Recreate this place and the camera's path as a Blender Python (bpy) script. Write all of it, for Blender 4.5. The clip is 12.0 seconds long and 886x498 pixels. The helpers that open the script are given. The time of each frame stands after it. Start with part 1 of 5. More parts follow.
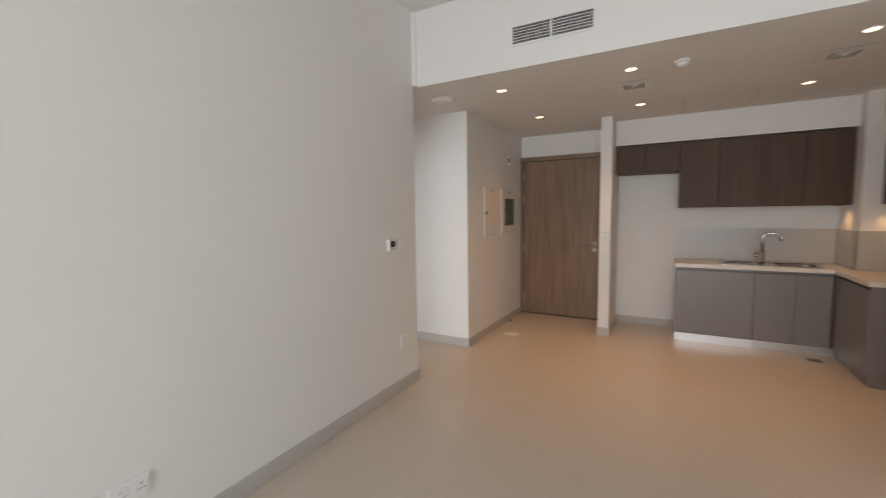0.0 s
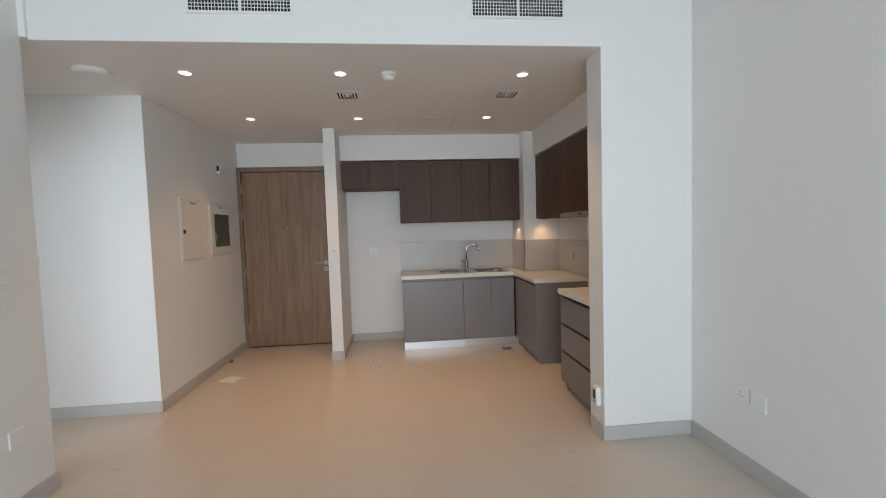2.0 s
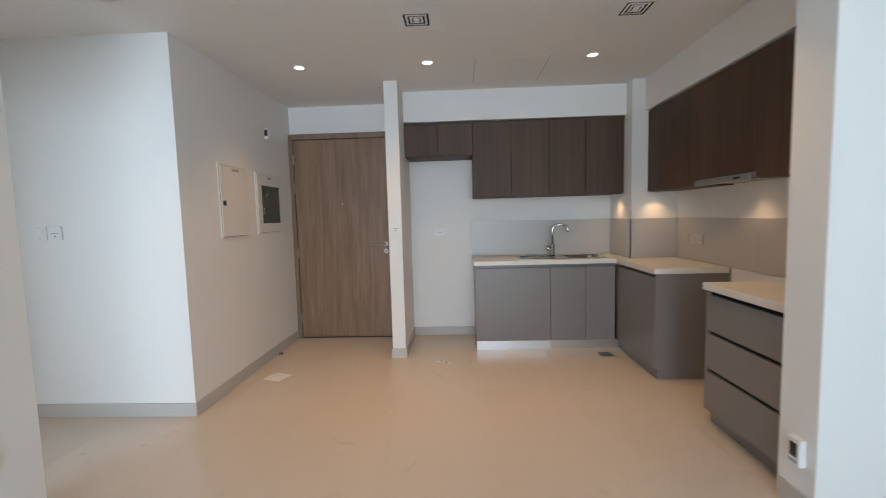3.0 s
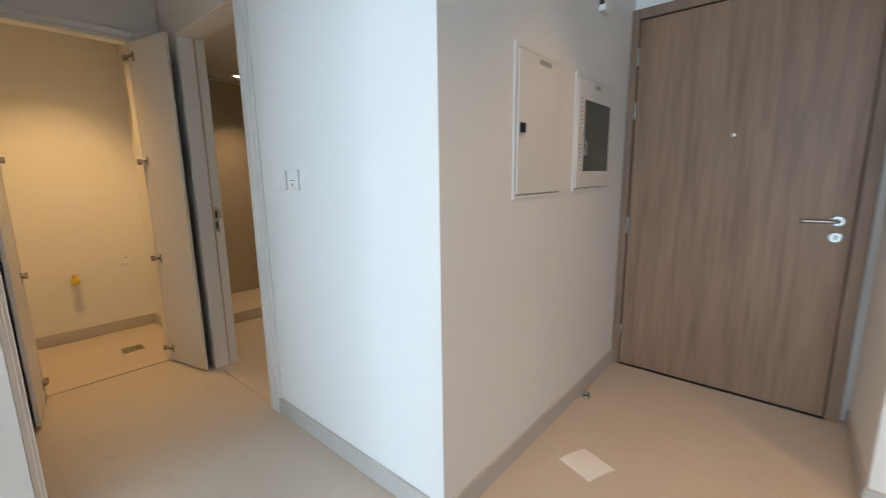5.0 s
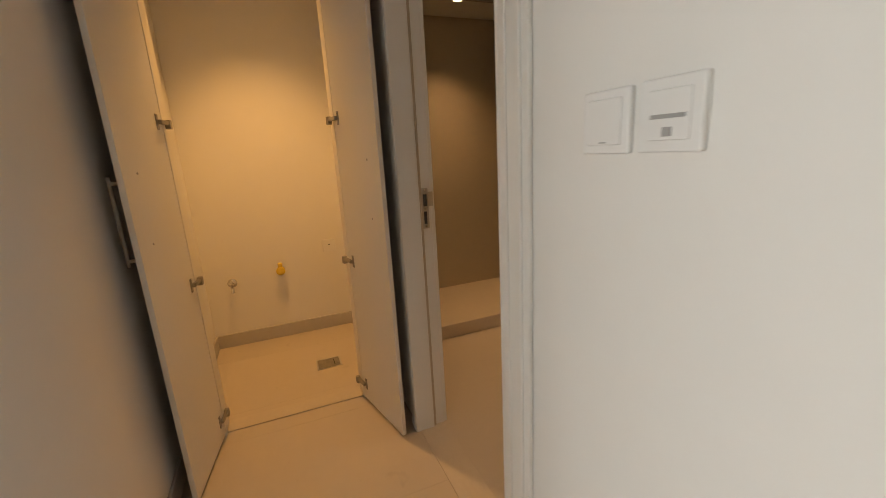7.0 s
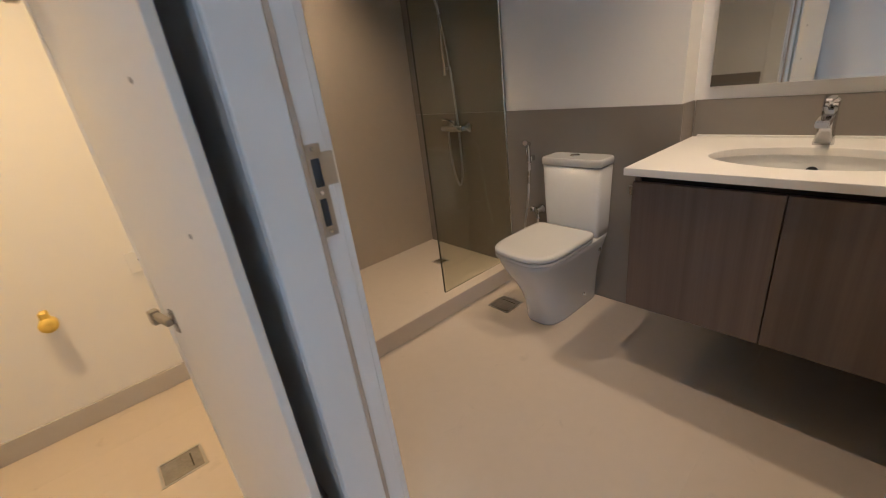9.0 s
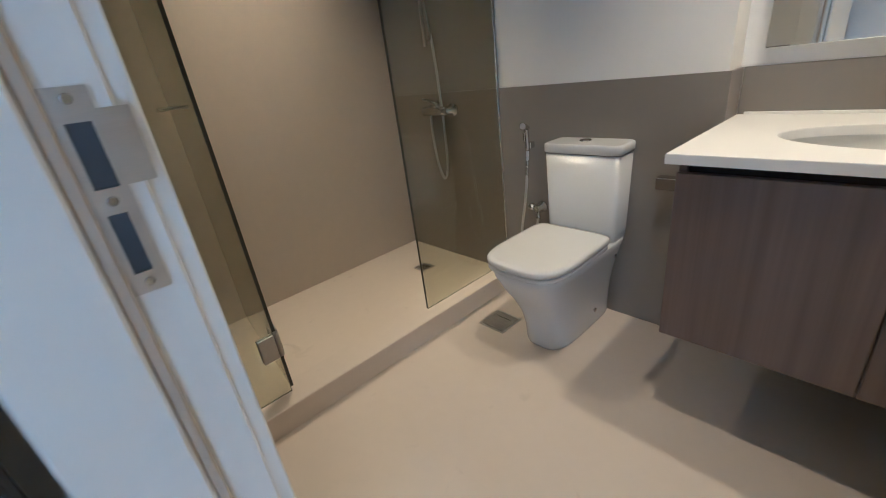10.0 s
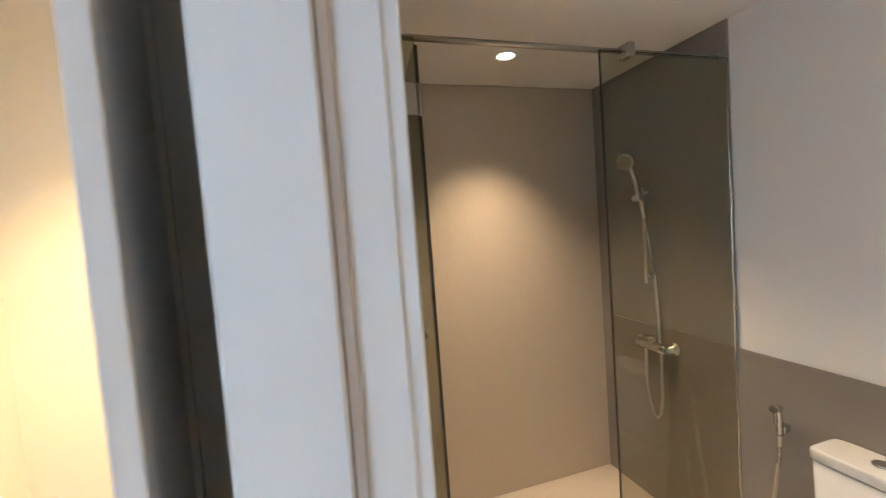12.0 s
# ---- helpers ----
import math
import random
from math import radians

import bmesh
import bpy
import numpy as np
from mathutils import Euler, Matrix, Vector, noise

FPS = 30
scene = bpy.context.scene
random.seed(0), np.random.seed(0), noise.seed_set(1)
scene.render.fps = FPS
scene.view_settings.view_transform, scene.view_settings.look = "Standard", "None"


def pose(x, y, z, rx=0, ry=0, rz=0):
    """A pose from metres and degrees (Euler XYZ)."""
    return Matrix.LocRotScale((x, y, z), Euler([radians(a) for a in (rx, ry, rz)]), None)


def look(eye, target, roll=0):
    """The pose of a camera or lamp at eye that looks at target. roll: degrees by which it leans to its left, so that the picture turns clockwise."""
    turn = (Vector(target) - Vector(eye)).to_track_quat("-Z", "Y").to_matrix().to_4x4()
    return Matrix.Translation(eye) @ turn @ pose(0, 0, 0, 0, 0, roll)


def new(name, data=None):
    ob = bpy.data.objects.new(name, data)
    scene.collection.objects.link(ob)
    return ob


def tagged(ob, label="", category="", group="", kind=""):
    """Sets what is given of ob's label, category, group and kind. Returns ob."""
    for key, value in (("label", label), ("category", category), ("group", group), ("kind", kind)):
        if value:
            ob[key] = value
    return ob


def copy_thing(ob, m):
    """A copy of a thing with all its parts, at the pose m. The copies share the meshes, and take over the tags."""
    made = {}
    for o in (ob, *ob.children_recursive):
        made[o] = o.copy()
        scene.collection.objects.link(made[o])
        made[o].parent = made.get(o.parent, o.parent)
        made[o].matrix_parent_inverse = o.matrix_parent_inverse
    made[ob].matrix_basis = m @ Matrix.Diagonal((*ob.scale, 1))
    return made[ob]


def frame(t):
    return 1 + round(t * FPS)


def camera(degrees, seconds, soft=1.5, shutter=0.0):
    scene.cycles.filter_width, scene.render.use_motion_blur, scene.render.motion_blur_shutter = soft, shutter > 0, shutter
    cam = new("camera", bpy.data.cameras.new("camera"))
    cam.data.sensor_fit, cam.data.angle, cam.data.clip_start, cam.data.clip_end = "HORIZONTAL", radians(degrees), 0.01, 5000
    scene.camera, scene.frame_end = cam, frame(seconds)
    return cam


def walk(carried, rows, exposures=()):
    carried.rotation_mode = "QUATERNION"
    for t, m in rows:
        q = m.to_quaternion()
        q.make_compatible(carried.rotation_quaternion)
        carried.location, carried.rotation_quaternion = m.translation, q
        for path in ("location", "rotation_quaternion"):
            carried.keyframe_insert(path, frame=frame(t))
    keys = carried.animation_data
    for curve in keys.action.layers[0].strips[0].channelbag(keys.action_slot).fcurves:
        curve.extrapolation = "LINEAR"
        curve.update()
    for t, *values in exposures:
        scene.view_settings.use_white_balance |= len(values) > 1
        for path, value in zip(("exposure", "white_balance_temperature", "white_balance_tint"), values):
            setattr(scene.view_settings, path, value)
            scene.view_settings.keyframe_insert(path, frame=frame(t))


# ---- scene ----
cam = camera(94.8, 12.0, soft=0.6, shutter=0.3)
PATH = [
    (0, (1.822, 0.988, 1.42), (0.855, 2.73, 1.244), -0.8),
    (0.5, (1.83, 1.035, 1.445), (1.39, 2.983, 1.328), -1.4),
    (1, (1.846, 1.073, 1.451), (1.787, 3.07, 1.358), -2.1),
    (1.5, (1.901, 1.174, 1.44), (2.08, 3.164, 1.346), -2.2),
    (2, (1.933, 1.463, 1.377), (2.125, 3.451, 1.272), -1.8),
    (2.5, (1.833, 1.899, 1.302), (1.932, 3.893, 1.178), -1.5),
    (2.7, (1.809, 2.047, 1.289), (1.845, 4.042, 1.149), -1.5),
    (4.3, (1.261, 3.383, 1.216), (0.39, 5.162, 0.937), -1.1),
    (4.5, (1.142, 3.563, 1.215), (0.133, 5.264, 0.916), -1.0),
    (5, (0.826, 3.857, 1.235), (-0.461, 5.347, 0.883), -0.8),
    (5.5, (0.486, 4.066, 1.223), (-1.022, 5.326, 0.85), -0.9),
    (6, (0.143, 4.256, 1.212), (-1.55, 5.243, 0.812), -1.1),
    (6.5, (-0.154, 4.329, 1.207), (-1.947, 5.105, 0.778), -1.9),
    (6.7, (-0.28, 4.336, 1.202), (-2.091, 5.059, 0.759), -2.4),
    (8.3, (-1.141, 4.442, 1.198), (-2.75, 5.443, 0.558), -7.2),
    (8.5, (-1.196, 4.474, 1.184), (-2.764, 5.521, 0.517), -7.4),
    (9, (-1.33, 4.602, 1.13), (-2.763, 5.771, 0.368), -7.4),
    (9.5, (-1.435, 4.723, 1.042), (-2.783, 5.942, 0.207), -7.5),
    (10, (-1.586, 4.87, 1.039), (-2.978, 6.063, 0.24), -7.5),
    (10.5, (-1.682, 4.961, 1.147), (-3.202, 6.093, 0.508), -6.8),
    (11, (-1.741, 4.935, 1.284), (-3.407, 5.962, 0.875), -6.1),
    (11.5, (-1.69, 4.922, 1.408), (-3.508, 5.732, 1.206), -5.3),
    (12, (-1.661, 4.851, 1.493), (-3.57, 5.434, 1.377), -4.2),
]
walk(cam, [(t, look(eye, target, roll)) for t, eye, target, roll in PATH], [
    (0.0, -0.45, 6600, 14), (0.5, -0.4, 6000, 8), (1.0, -0.33, 5950, 8), (2.5, -0.15, 5700, 7), (4.5, 0.22, 5180, 2), (5.5, 0.15, 5400, 3), (6.0, 0.08, 5650, 4), (6.7, 0.0, 7000, 11), (8.5, 0.5, 5500, 6),
    (9.0, 0.82, 4400, 4), (9.6, 1.1, 3850, 0), (11.0, 1.42, 3850, -2), (11.5, 1.68, 4100, -1), (12.0, 1.85, 4400, 2)])


# ---- world and large lights ----
world = bpy.data.worlds.new("sky")
scene.world = world
world.use_nodes = True
wt = world.node_tree
sky = wt.nodes.new("ShaderNodeTexSky")
sky.sky_type = "NISHITA"
sky.sun_disc = False
sky.sun_elevation, sky.sun_rotation = radians(55), radians(20)
wt.links.new(sky.outputs[0], wt.nodes["Background"].inputs[0])
wt.nodes["Background"].inputs[1].default_value = 0.1

sun = new("sun", bpy.data.lights.new("sun", "SUN"))
sun.data.energy, sun.data.angle, sun.data.color = 2.5, radians(0.5), (1.0, 0.95, 0.88)
sun.matrix_basis = look((2, 14, 20), (1, 2, 0))


def area_lamp(name, eye, target, w, h, watts, colour):
    l = new(name, bpy.data.lights.new(name, "AREA"))
    l.data.shape, l.data.size, l.data.size_y = "RECTANGLE", w, h
    l.data.energy, l.data.color = watts, colour
    l.matrix_basis = look(eye, target)
    return l


def spot_lamp(name, x, y, z, watts, colour, cone=120, blend=0.6, size=0.03):
    l = new(name, bpy.data.lights.new(name, "SPOT"))
    l.data.spot_size, l.data.spot_blend, l.data.shadow_soft_size = radians(cone), blend, size
    l.data.energy, l.data.color = watts, colour
    l.matrix_basis = pose(x, y, z)
    return l


WARM = (1.0, 0.57, 0.25)
DAY = (0.88, 0.945, 0.985)
area_lamp("window_daylight", (1.87, -3.12, 1.35), (1.87, 3, 1.3), 3.0, 2.4, 195, DAY)
area_lamp("bedroom_daylight", (-1.62, 0.36, 1.3), (-1.62, 3, 1.3), 2.5, 2.3, 125, DAY)
KITCHEN_SPOTS = [(0.55, 4.34), (1.547, 4.34), (2.815, 4.34), (0.557, 5.47), (1.547, 5.475), (2.785, 5.455)]
for x, y in KITCHEN_SPOTS:
    spot_lamp("downlight_lamp", x, y, 2.43, 36, (1.0, 0.51, 0.18), 98, 1.0)
spot_lamp("closet_lamp", -2.76, 4.32, 2.42, 84, (1.0, 0.51, 0.15), 92, 1.0)
spot_lamp("shower_lamp", -3.233, 5.665, 2.165, 46, (1.0, 0.56, 0.23), 94, 1.0, 0.05)
spot_lamp("bath_lamp", -1.87, 5.66, 2.165, 26, WARM, 88, 1.0, 0.015)
spot_lamp("vanity_lamp", -1.56, 6.10, 2.165, 29, WARM, 95, 1.0, 0.015)

# ---- materials ----


def mat(name, colour, rough=0.5, metal=0.0, var=0.06, scale=3.0, fine=60.0, bump=0.0, bump_scale=120.0, stretch=(1, 1, 1), rough_var=0.1, per_piece=0.0, spec=0.5, coat=0.0, stains=0.0):
    m = bpy.data.materials.new(name)
    m.use_nodes = True
    n, l = m.node_tree.nodes, m.node_tree.links
    b = n["Principled BSDF"]
    b.inputs["Metallic"].default_value = metal
    b.inputs["Specular IOR Level"].default_value = spec
    b.inputs["Coat Weight"].default_value = coat
    g = n.new("ShaderNodeNewGeometry")
    mp = n.new("ShaderNodeMapping")
    mp.inputs["Scale"].default_value = stretch
    l.new(g.outputs["Position"], mp.inputs["Vector"])
    info = n.new("ShaderNodeObjectInfo")
    off = n.new("ShaderNodeVectorMath")
    off.operation = "MULTIPLY_ADD"
    off.inputs[1].default_value = (7.3, 5.1, 3.7) if per_piece else (0, 0, 0)
    l.new(info.outputs["Random"], off.inputs[0])
    l.new(mp.outputs[0], off.inputs[2])
    a = n.new("ShaderNodeTexNoise")
    a.inputs["Scale"].default_value, a.inputs["Detail"].default_value = scale, 4
    c = n.new("ShaderNodeTexNoise")
    c.inputs["Scale"].default_value, c.inputs["Detail"].default_value = fine, 3
    for t in (a, c):
        l.new(off.outputs[0], t.inputs["Vector"])
    mix = n.new("ShaderNodeMix")
    mix.data_type = "FLOAT"
    mix.inputs[0].default_value = 0.4
    l.new(a.outputs[0], mix.inputs[2])
    l.new(c.outputs[0], mix.inputs[3])
    ramp = n.new("ShaderNodeMapRange")
    ramp.inputs[1].default_value, ramp.inputs[2].default_value = 0.3, 0.7
    ramp.inputs[3].default_value, ramp.inputs[4].default_value = 1 - var, 1 + var
    l.new(mix.outputs[0], ramp.inputs[0])
    tone = ramp.outputs[0]
    if per_piece:
        pr = n.new("ShaderNodeMapRange")
        pr.inputs[3].default_value, pr.inputs[4].default_value = 1 - per_piece, 1 + per_piece
        l.new(info.outputs["Random"], pr.inputs[0])
        mu = n.new("ShaderNodeMath")
        mu.operation = "MULTIPLY"
        l.new(tone, mu.inputs[0])
        l.new(pr.outputs[0], mu.inputs[1])
        tone = mu.outputs[0]
    if stains:
        sn = n.new("ShaderNodeTexNoise")
        sn.inputs["Scale"].default_value, sn.inputs["Detail"].default_value, sn.inputs["Distortion"].default_value = 7.0, 6, 1.2
        l.new(g.outputs["Position"], sn.inputs["Vector"])
        sr = n.new("ShaderNodeMapRange")
        sr.inputs[1].default_value, sr.inputs[2].default_value = 0.66, 0.74
        sr.inputs[3].default_value, sr.inputs[4].default_value = 1.0, 1.0 - stains
        l.new(sn.outputs[0], sr.inputs[0])
        mu = n.new("ShaderNodeMath")
        mu.operation = "MULTIPLY"
        l.new(tone, mu.inputs[0])
        l.new(sr.outputs[0], mu.inputs[1])
        tone = mu.outputs[0]
    vm = n.new("ShaderNodeVectorMath")
    vm.operation = "SCALE"
    vm.inputs[0].default_value = colour
    l.new(tone, vm.inputs["Scale"])
    l.new(vm.outputs[0], b.inputs["Base Color"])
    rr = n.new("ShaderNodeMapRange")
    rr.inputs[3].default_value, rr.inputs[4].default_value = max(0.02, rough - rough_var * 0.5), min(1, rough + rough_var * 0.5)
    l.new(a.outputs[0], rr.inputs[0])
    l.new(rr.outputs[0], b.inputs["Roughness"])
    if bump:
        bt = n.new("ShaderNodeTexNoise")
        bt.inputs["Scale"].default_value, bt.inputs["Detail"].default_value = bump_scale, 2
        l.new(off.outputs[0], bt.inputs["Vector"])
        bp = n.new("ShaderNodeBump")
        bp.inputs["Strength"].default_value, bp.inputs["Distance"].default_value = bump, 0.002
        l.new(bt.outputs[0], bp.inputs["Height"])
        l.new(bp.outputs[0], b.inputs["Normal"])
    return m


def wood(name, dark, light, rough=0.45, across=22.0, along=0.9, per_piece=0.04, axis=2):
    m = bpy.data.materials.new(name)
    m.use_nodes = True
    n, l = m.node_tree.nodes, m.node_tree.links
    b = n["Principled BSDF"]
    g = n.new("ShaderNodeNewGeometry")
    info = n.new("ShaderNodeObjectInfo")
    off = n.new("ShaderNodeVectorMath")
    off.operation = "MULTIPLY_ADD"
    off.inputs[1].default_value = (3.1, 2.3, 9.7)
    l.new(info.outputs["Random"], off.inputs[0])
    l.new(g.outputs["Position"], off.inputs[2])
    heights = []
    for s, z, d in ((across, along, 5), (across * 6, along * 3, 3), (across * 0.22, along * 0.35, 2)):
        mp = n.new("ShaderNodeMapping")
        sc = [s, s, s]
        sc[axis] = z
        mp.inputs["Scale"].default_value = sc
        l.new(off.outputs[0], mp.inputs["Vector"])
        t = n.new("ShaderNodeTexNoise")
        t.inputs["Scale"].default_value, t.inputs["Detail"].default_value = 1.0, d
        t.inputs["Distortion"].default_value = 0.18
        l.new(mp.outputs[0], t.inputs["Vector"])
        heights.append(t.outputs[0])
    m1 = n.new("ShaderNodeMix")
    m1.inputs[0].default_value = 0.22
    l.new(heights[0], m1.inputs[2])
    l.new(heights[1], m1.inputs[3])
    m2 = n.new("ShaderNodeMix")
    m2.inputs[0].default_value = 0.35
    l.new(m1.outputs[0], m2.inputs[2])
    l.new(heights[2], m2.inputs[3])
    ramp = n.new("ShaderNodeValToRGB")
    ramp.color_ramp.elements[0].position, ramp.color_ramp.elements[1].position = 0.36, 0.66
    ramp.color_ramp.elements[0].color, ramp.color_ramp.elements[1].color = (*dark, 1), (*light, 1)
    l.new(m2.outputs[0], ramp.inputs[0])
    pr = n.new("ShaderNodeMapRange")
    pr.inputs[3].default_value, pr.inputs[4].default_value = 1 - per_piece, 1 + per_piece
    l.new(info.outputs["Random"], pr.inputs[0])
    vm = n.new("ShaderNodeVectorMath")
    vm.operation = "SCALE"
    l.new(ramp.outputs[0], vm.inputs[0])
    l.new(pr.outputs[0], vm.inputs["Scale"])
    l.new(vm.outputs[0], b.inputs["Base Color"])
    b.inputs["Roughness"].default_value = rough
    bp = n.new("ShaderNodeBump")
    bp.inputs["Strength"].default_value, bp.inputs["Distance"].default_value = 0.12, 0.001
    l.new(heights[1], bp.inputs["Height"])
    l.new(bp.outputs[0], b.inputs["Normal"])
    return m


def glass(name, colour, rough=0.0):
    m = bpy.data.materials.new(name)
    m.use_nodes = True
    b = m.node_tree.nodes["Principled BSDF"]
    b.inputs["Base Color"].default_value = (*colour, 1)
    b.inputs["Transmission Weight"].default_value = 1.0
    b.inputs["Roughness"].default_value = rough
    b.inputs["IOR"].default_value = 1.45
    return m


def glow(name, colour, strength):
    m = bpy.data.materials.new(name)
    m.use_nodes = True
    b = m.node_tree.nodes["Principled BSDF"]
    b.inputs["Emission Color"].default_value = (*colour, 1)
    b.inputs["Emission Strength"].default_value = strength
    return m


M_WALL = mat("white_wall_paint", (0.80, 0.79, 0.765), 0.75, var=0.012, scale=0.9, fine=14, bump=0.06, bump_scale=260)
M_CEIL = mat("white_ceiling_paint", (0.80, 0.79, 0.77), 0.85, var=0.01, scale=0.8, fine=10, bump=0.04, bump_scale=200)
M_TILE = mat("beige_porcelain", (0.555, 0.49, 0.415), 0.31, var=0.03, scale=1.6, fine=22, bump=0.03, bump_scale=90, rough_var=0.12, per_piece=0.008, stains=0.12)
M_GROUT = mat("beige_grout", (0.535, 0.47, 0.395), 0.9, var=0.08)
M_SKIRT = mat("greige_skirting", (0.50, 0.475, 0.445), 0.45, var=0.03, scale=4)
M_SCREED = mat("concrete_slab", (0.4, 0.39, 0.37), 0.9)
M_WHITE = mat("white_lacquer", (0.80, 0.795, 0.77), 0.38, var=0.012, scale=2, bump=0.02, bump_scale=300)
M_MELAMINE = mat("white_melamine", (0.78, 0.76, 0.71), 0.42, var=0.015, scale=2)
M_PLASTIC = mat("white_plastic", (0.80, 0.80, 0.79), 0.3, var=0.01)
M_DARKPLASTIC = mat("dark_plastic", (0.02, 0.02, 0.022), 0.3, var=0.1)
M_GREYPLASTIC = mat("grey_plastic", (0.35, 0.35, 0.35), 0.4, var=0.05)
M_OAK = wood("brown_oak_veneer", (0.165, 0.098, 0.055), (0.285, 0.183, 0.112), 0.5, 34, 2.2)
M_OAKFRAME = wood("brown_oak_frame", (0.17, 0.112, 0.072), (0.26, 0.18, 0.12), 0.5, 18, 2.4)
M_DARKWOOD = wood("dark_brown_laminate", (0.052, 0.026, 0.013), (0.098, 0.054, 0.030), 0.58, 26, 0.8)
M_VANITY = wood("grey_brown_laminate", (0.092, 0.066, 0.056), (0.168, 0.123, 0.104), 0.45, 26, 0.8)
M_TAUPE = mat("taupe_laminate", (0.205, 0.188, 0.18), 0.32, var=0.025, scale=2, rough_var=0.06)
M_QUARTZ = mat("cream_quartz", (0.70, 0.665, 0.60), 0.3, var=0.008, scale=14, fine=300, rough_var=0.02)
M_BACKSPLASH = mat("greige_backsplash_panel", (0.50, 0.475, 0.44), 0.3, var=0.006, scale=9, rough_var=0.02)
M_WALLTILE = mat("greige_wall_tile", (0.50, 0.44, 0.355), 0.38, var=0.03, scale=1.8, fine=18, bump=0.03, bump_scale=80, per_piece=0.015)
M_DADO = mat("taupe_wall_tile", (0.235, 0.212, 0.188), 0.36, var=0.03, scale=1.8, fine=18, bump=0.03, bump_scale=80, per_piece=0.015)
M_CHROME = mat("chrome", (0.62, 0.62, 0.62), 0.08, 1.0, var=0.01, rough_var=0.04)
M_STEEL = mat("brushed_steel", (0.55, 0.54, 0.52), 0.32, 1.0, var=0.06, scale=4, fine=90, stretch=(1, 1, 20), rough_var=0.12)
M_ALU = mat("aluminium_plinth", (0.66, 0.66, 0.67), 0.3, 1.0, var=0.03, scale=4, rough_var=0.1)
M_NICKEL = mat("satin_nickel", (0.36, 0.345, 0.32), 0.38, 1.0, var=0.04)
M_DRAIN = mat("worn_steel_drain", (0.33, 0.315, 0.29), 0.45, 0.9, var=0.2, scale=20, fine=120)
M_BASIN = mat("white_basin_ceramic", (0.72, 0.72, 0.71), 0.14, var=0.008, coat=0.3)
M_VANTOP = mat("white_vanity_stone", (0.80, 0.785, 0.755), 0.3, var=0.006, scale=12, rough_var=0.02)
M_CERAMIC = mat("white_ceramic", (0.61, 0.615, 0.62), 0.24, var=0.008, coat=0.12)
M_DUSTBOX = mat("grey_plastic_box", (0.05, 0.06, 0.078), 0.5)
M_SEAT = mat("white_seat_plastic", (0.60, 0.60, 0.60), 0.22, var=0.01)
M_SINK = mat("stainless_sink", (0.36, 0.335, 0.305), 0.2, 1.0, var=0.06, scale=6, fine=90, rough_var=0.1)
# Black that stands for shade in recesses and ducts; also the entrance door's seal.
M_BLACK = mat("black_gap", (0.012, 0.011, 0.010), 0.8)
M_YELLOW = mat("yellow_plastic", (0.72, 0.52, 0.05), 0.45, var=0.08, scale=30)
M_PAPER = mat("white_paper", (0.78, 0.77, 0.75), 0.8, var=0.05, scale=10)
M_PRINT = mat("grey_print", (0.25, 0.25, 0.26), 0.7)
M_PANELPAINT = mat("cream_enamel", (0.755, 0.74, 0.705), 0.4, var=0.015, scale=3)
M_SOCKET = mat("greige_plastic", (0.52, 0.50, 0.47), 0.35, var=0.01)
M_STONE = mat("cream_marble_threshold", (0.575, 0.51, 0.43), 0.35, var=0.05, scale=5)
M_HOSE = mat("chrome_hose", (0.62, 0.62, 0.62), 0.28, 1.0, var=0.15, fine=400)
M_SHOWERGLASS = glass("smoked_shower_glass", (0.68, 0.685, 0.57))
M_GLASSEDGE = mat("dark_glass_edge", (0.03, 0.035, 0.03), 0.3)
M_CLEARGLASS = glass("clear_glass", (0.97, 0.98, 0.98))
M_DARKGLASS = mat("dark_green_window", (0.055, 0.075, 0.06), 0.08, var=0.25, scale=5, coat=0.3)
M_MIRROR = mat("mirror_silver", (0.88, 0.90, 0.89), 0.02, 1.0, var=0.0, rough_var=0.0)
M_LAMP = glow("lit_downlight", (1.0, 0.76, 0.42), 4.5)
M_LED = glow("lit_led_strip", (1.0, 0.66, 0.36), 8.0)

# ---- mesh helpers ----


def box(bm, x0, y0, z0, x1, y1, z1, bev=0.0, seg=1):
    vs = [bm.verts.new((x, y, z)) for x in (x0, x1) for y in (y0, y1) for z in (z0, z1)]
    fs = [bm.faces.new([vs[i] for i in q]) for q in ((0, 1, 3, 2), (4, 6, 7, 5), (0, 4, 5, 1), (2, 3, 7, 6), (0, 2, 6, 4), (1, 5, 7, 3))]
    if bev:
        es = {e for f in fs for e in f.edges}
        bmesh.ops.bevel(bm, geom=list(es), offset=bev, segments=seg, affect="EDGES", profile=0.5)
    return bm


def boxes(*dims, bev=0.0):
    bm = bmesh.new()
    for d in dims:
        box(bm, *d, bev=bev)
    return bm


def loft(bm, rings, cap=True, smooth=True):
    made = [[bm.verts.new(p) for p in r] for r in rings]
    n = len(made[0])
    for a, b in zip(made, made[1:]):
        for i in range(n):
            f = bm.faces.new((a[i], a[(i + 1) % n], b[(i + 1) % n], b[i]))
            f.smooth = smooth
    if cap:
        bm.faces.new(made[0][::-1])
        bm.faces.new(made[-1])
    return bm


def oval(cx, cy, z, a, b, p=2.0, n=40):
    out = []
    for i in range(n):
        t = 2 * math.pi * (i + 0.5) / n
        c, s = math.cos(t), math.sin(t)
        out.append(Vector((cx + a * math.copysign(abs(c) ** (2 / p), c), cy + b * math.copysign(abs(s) ** (2 / p), s), z)))
    return out


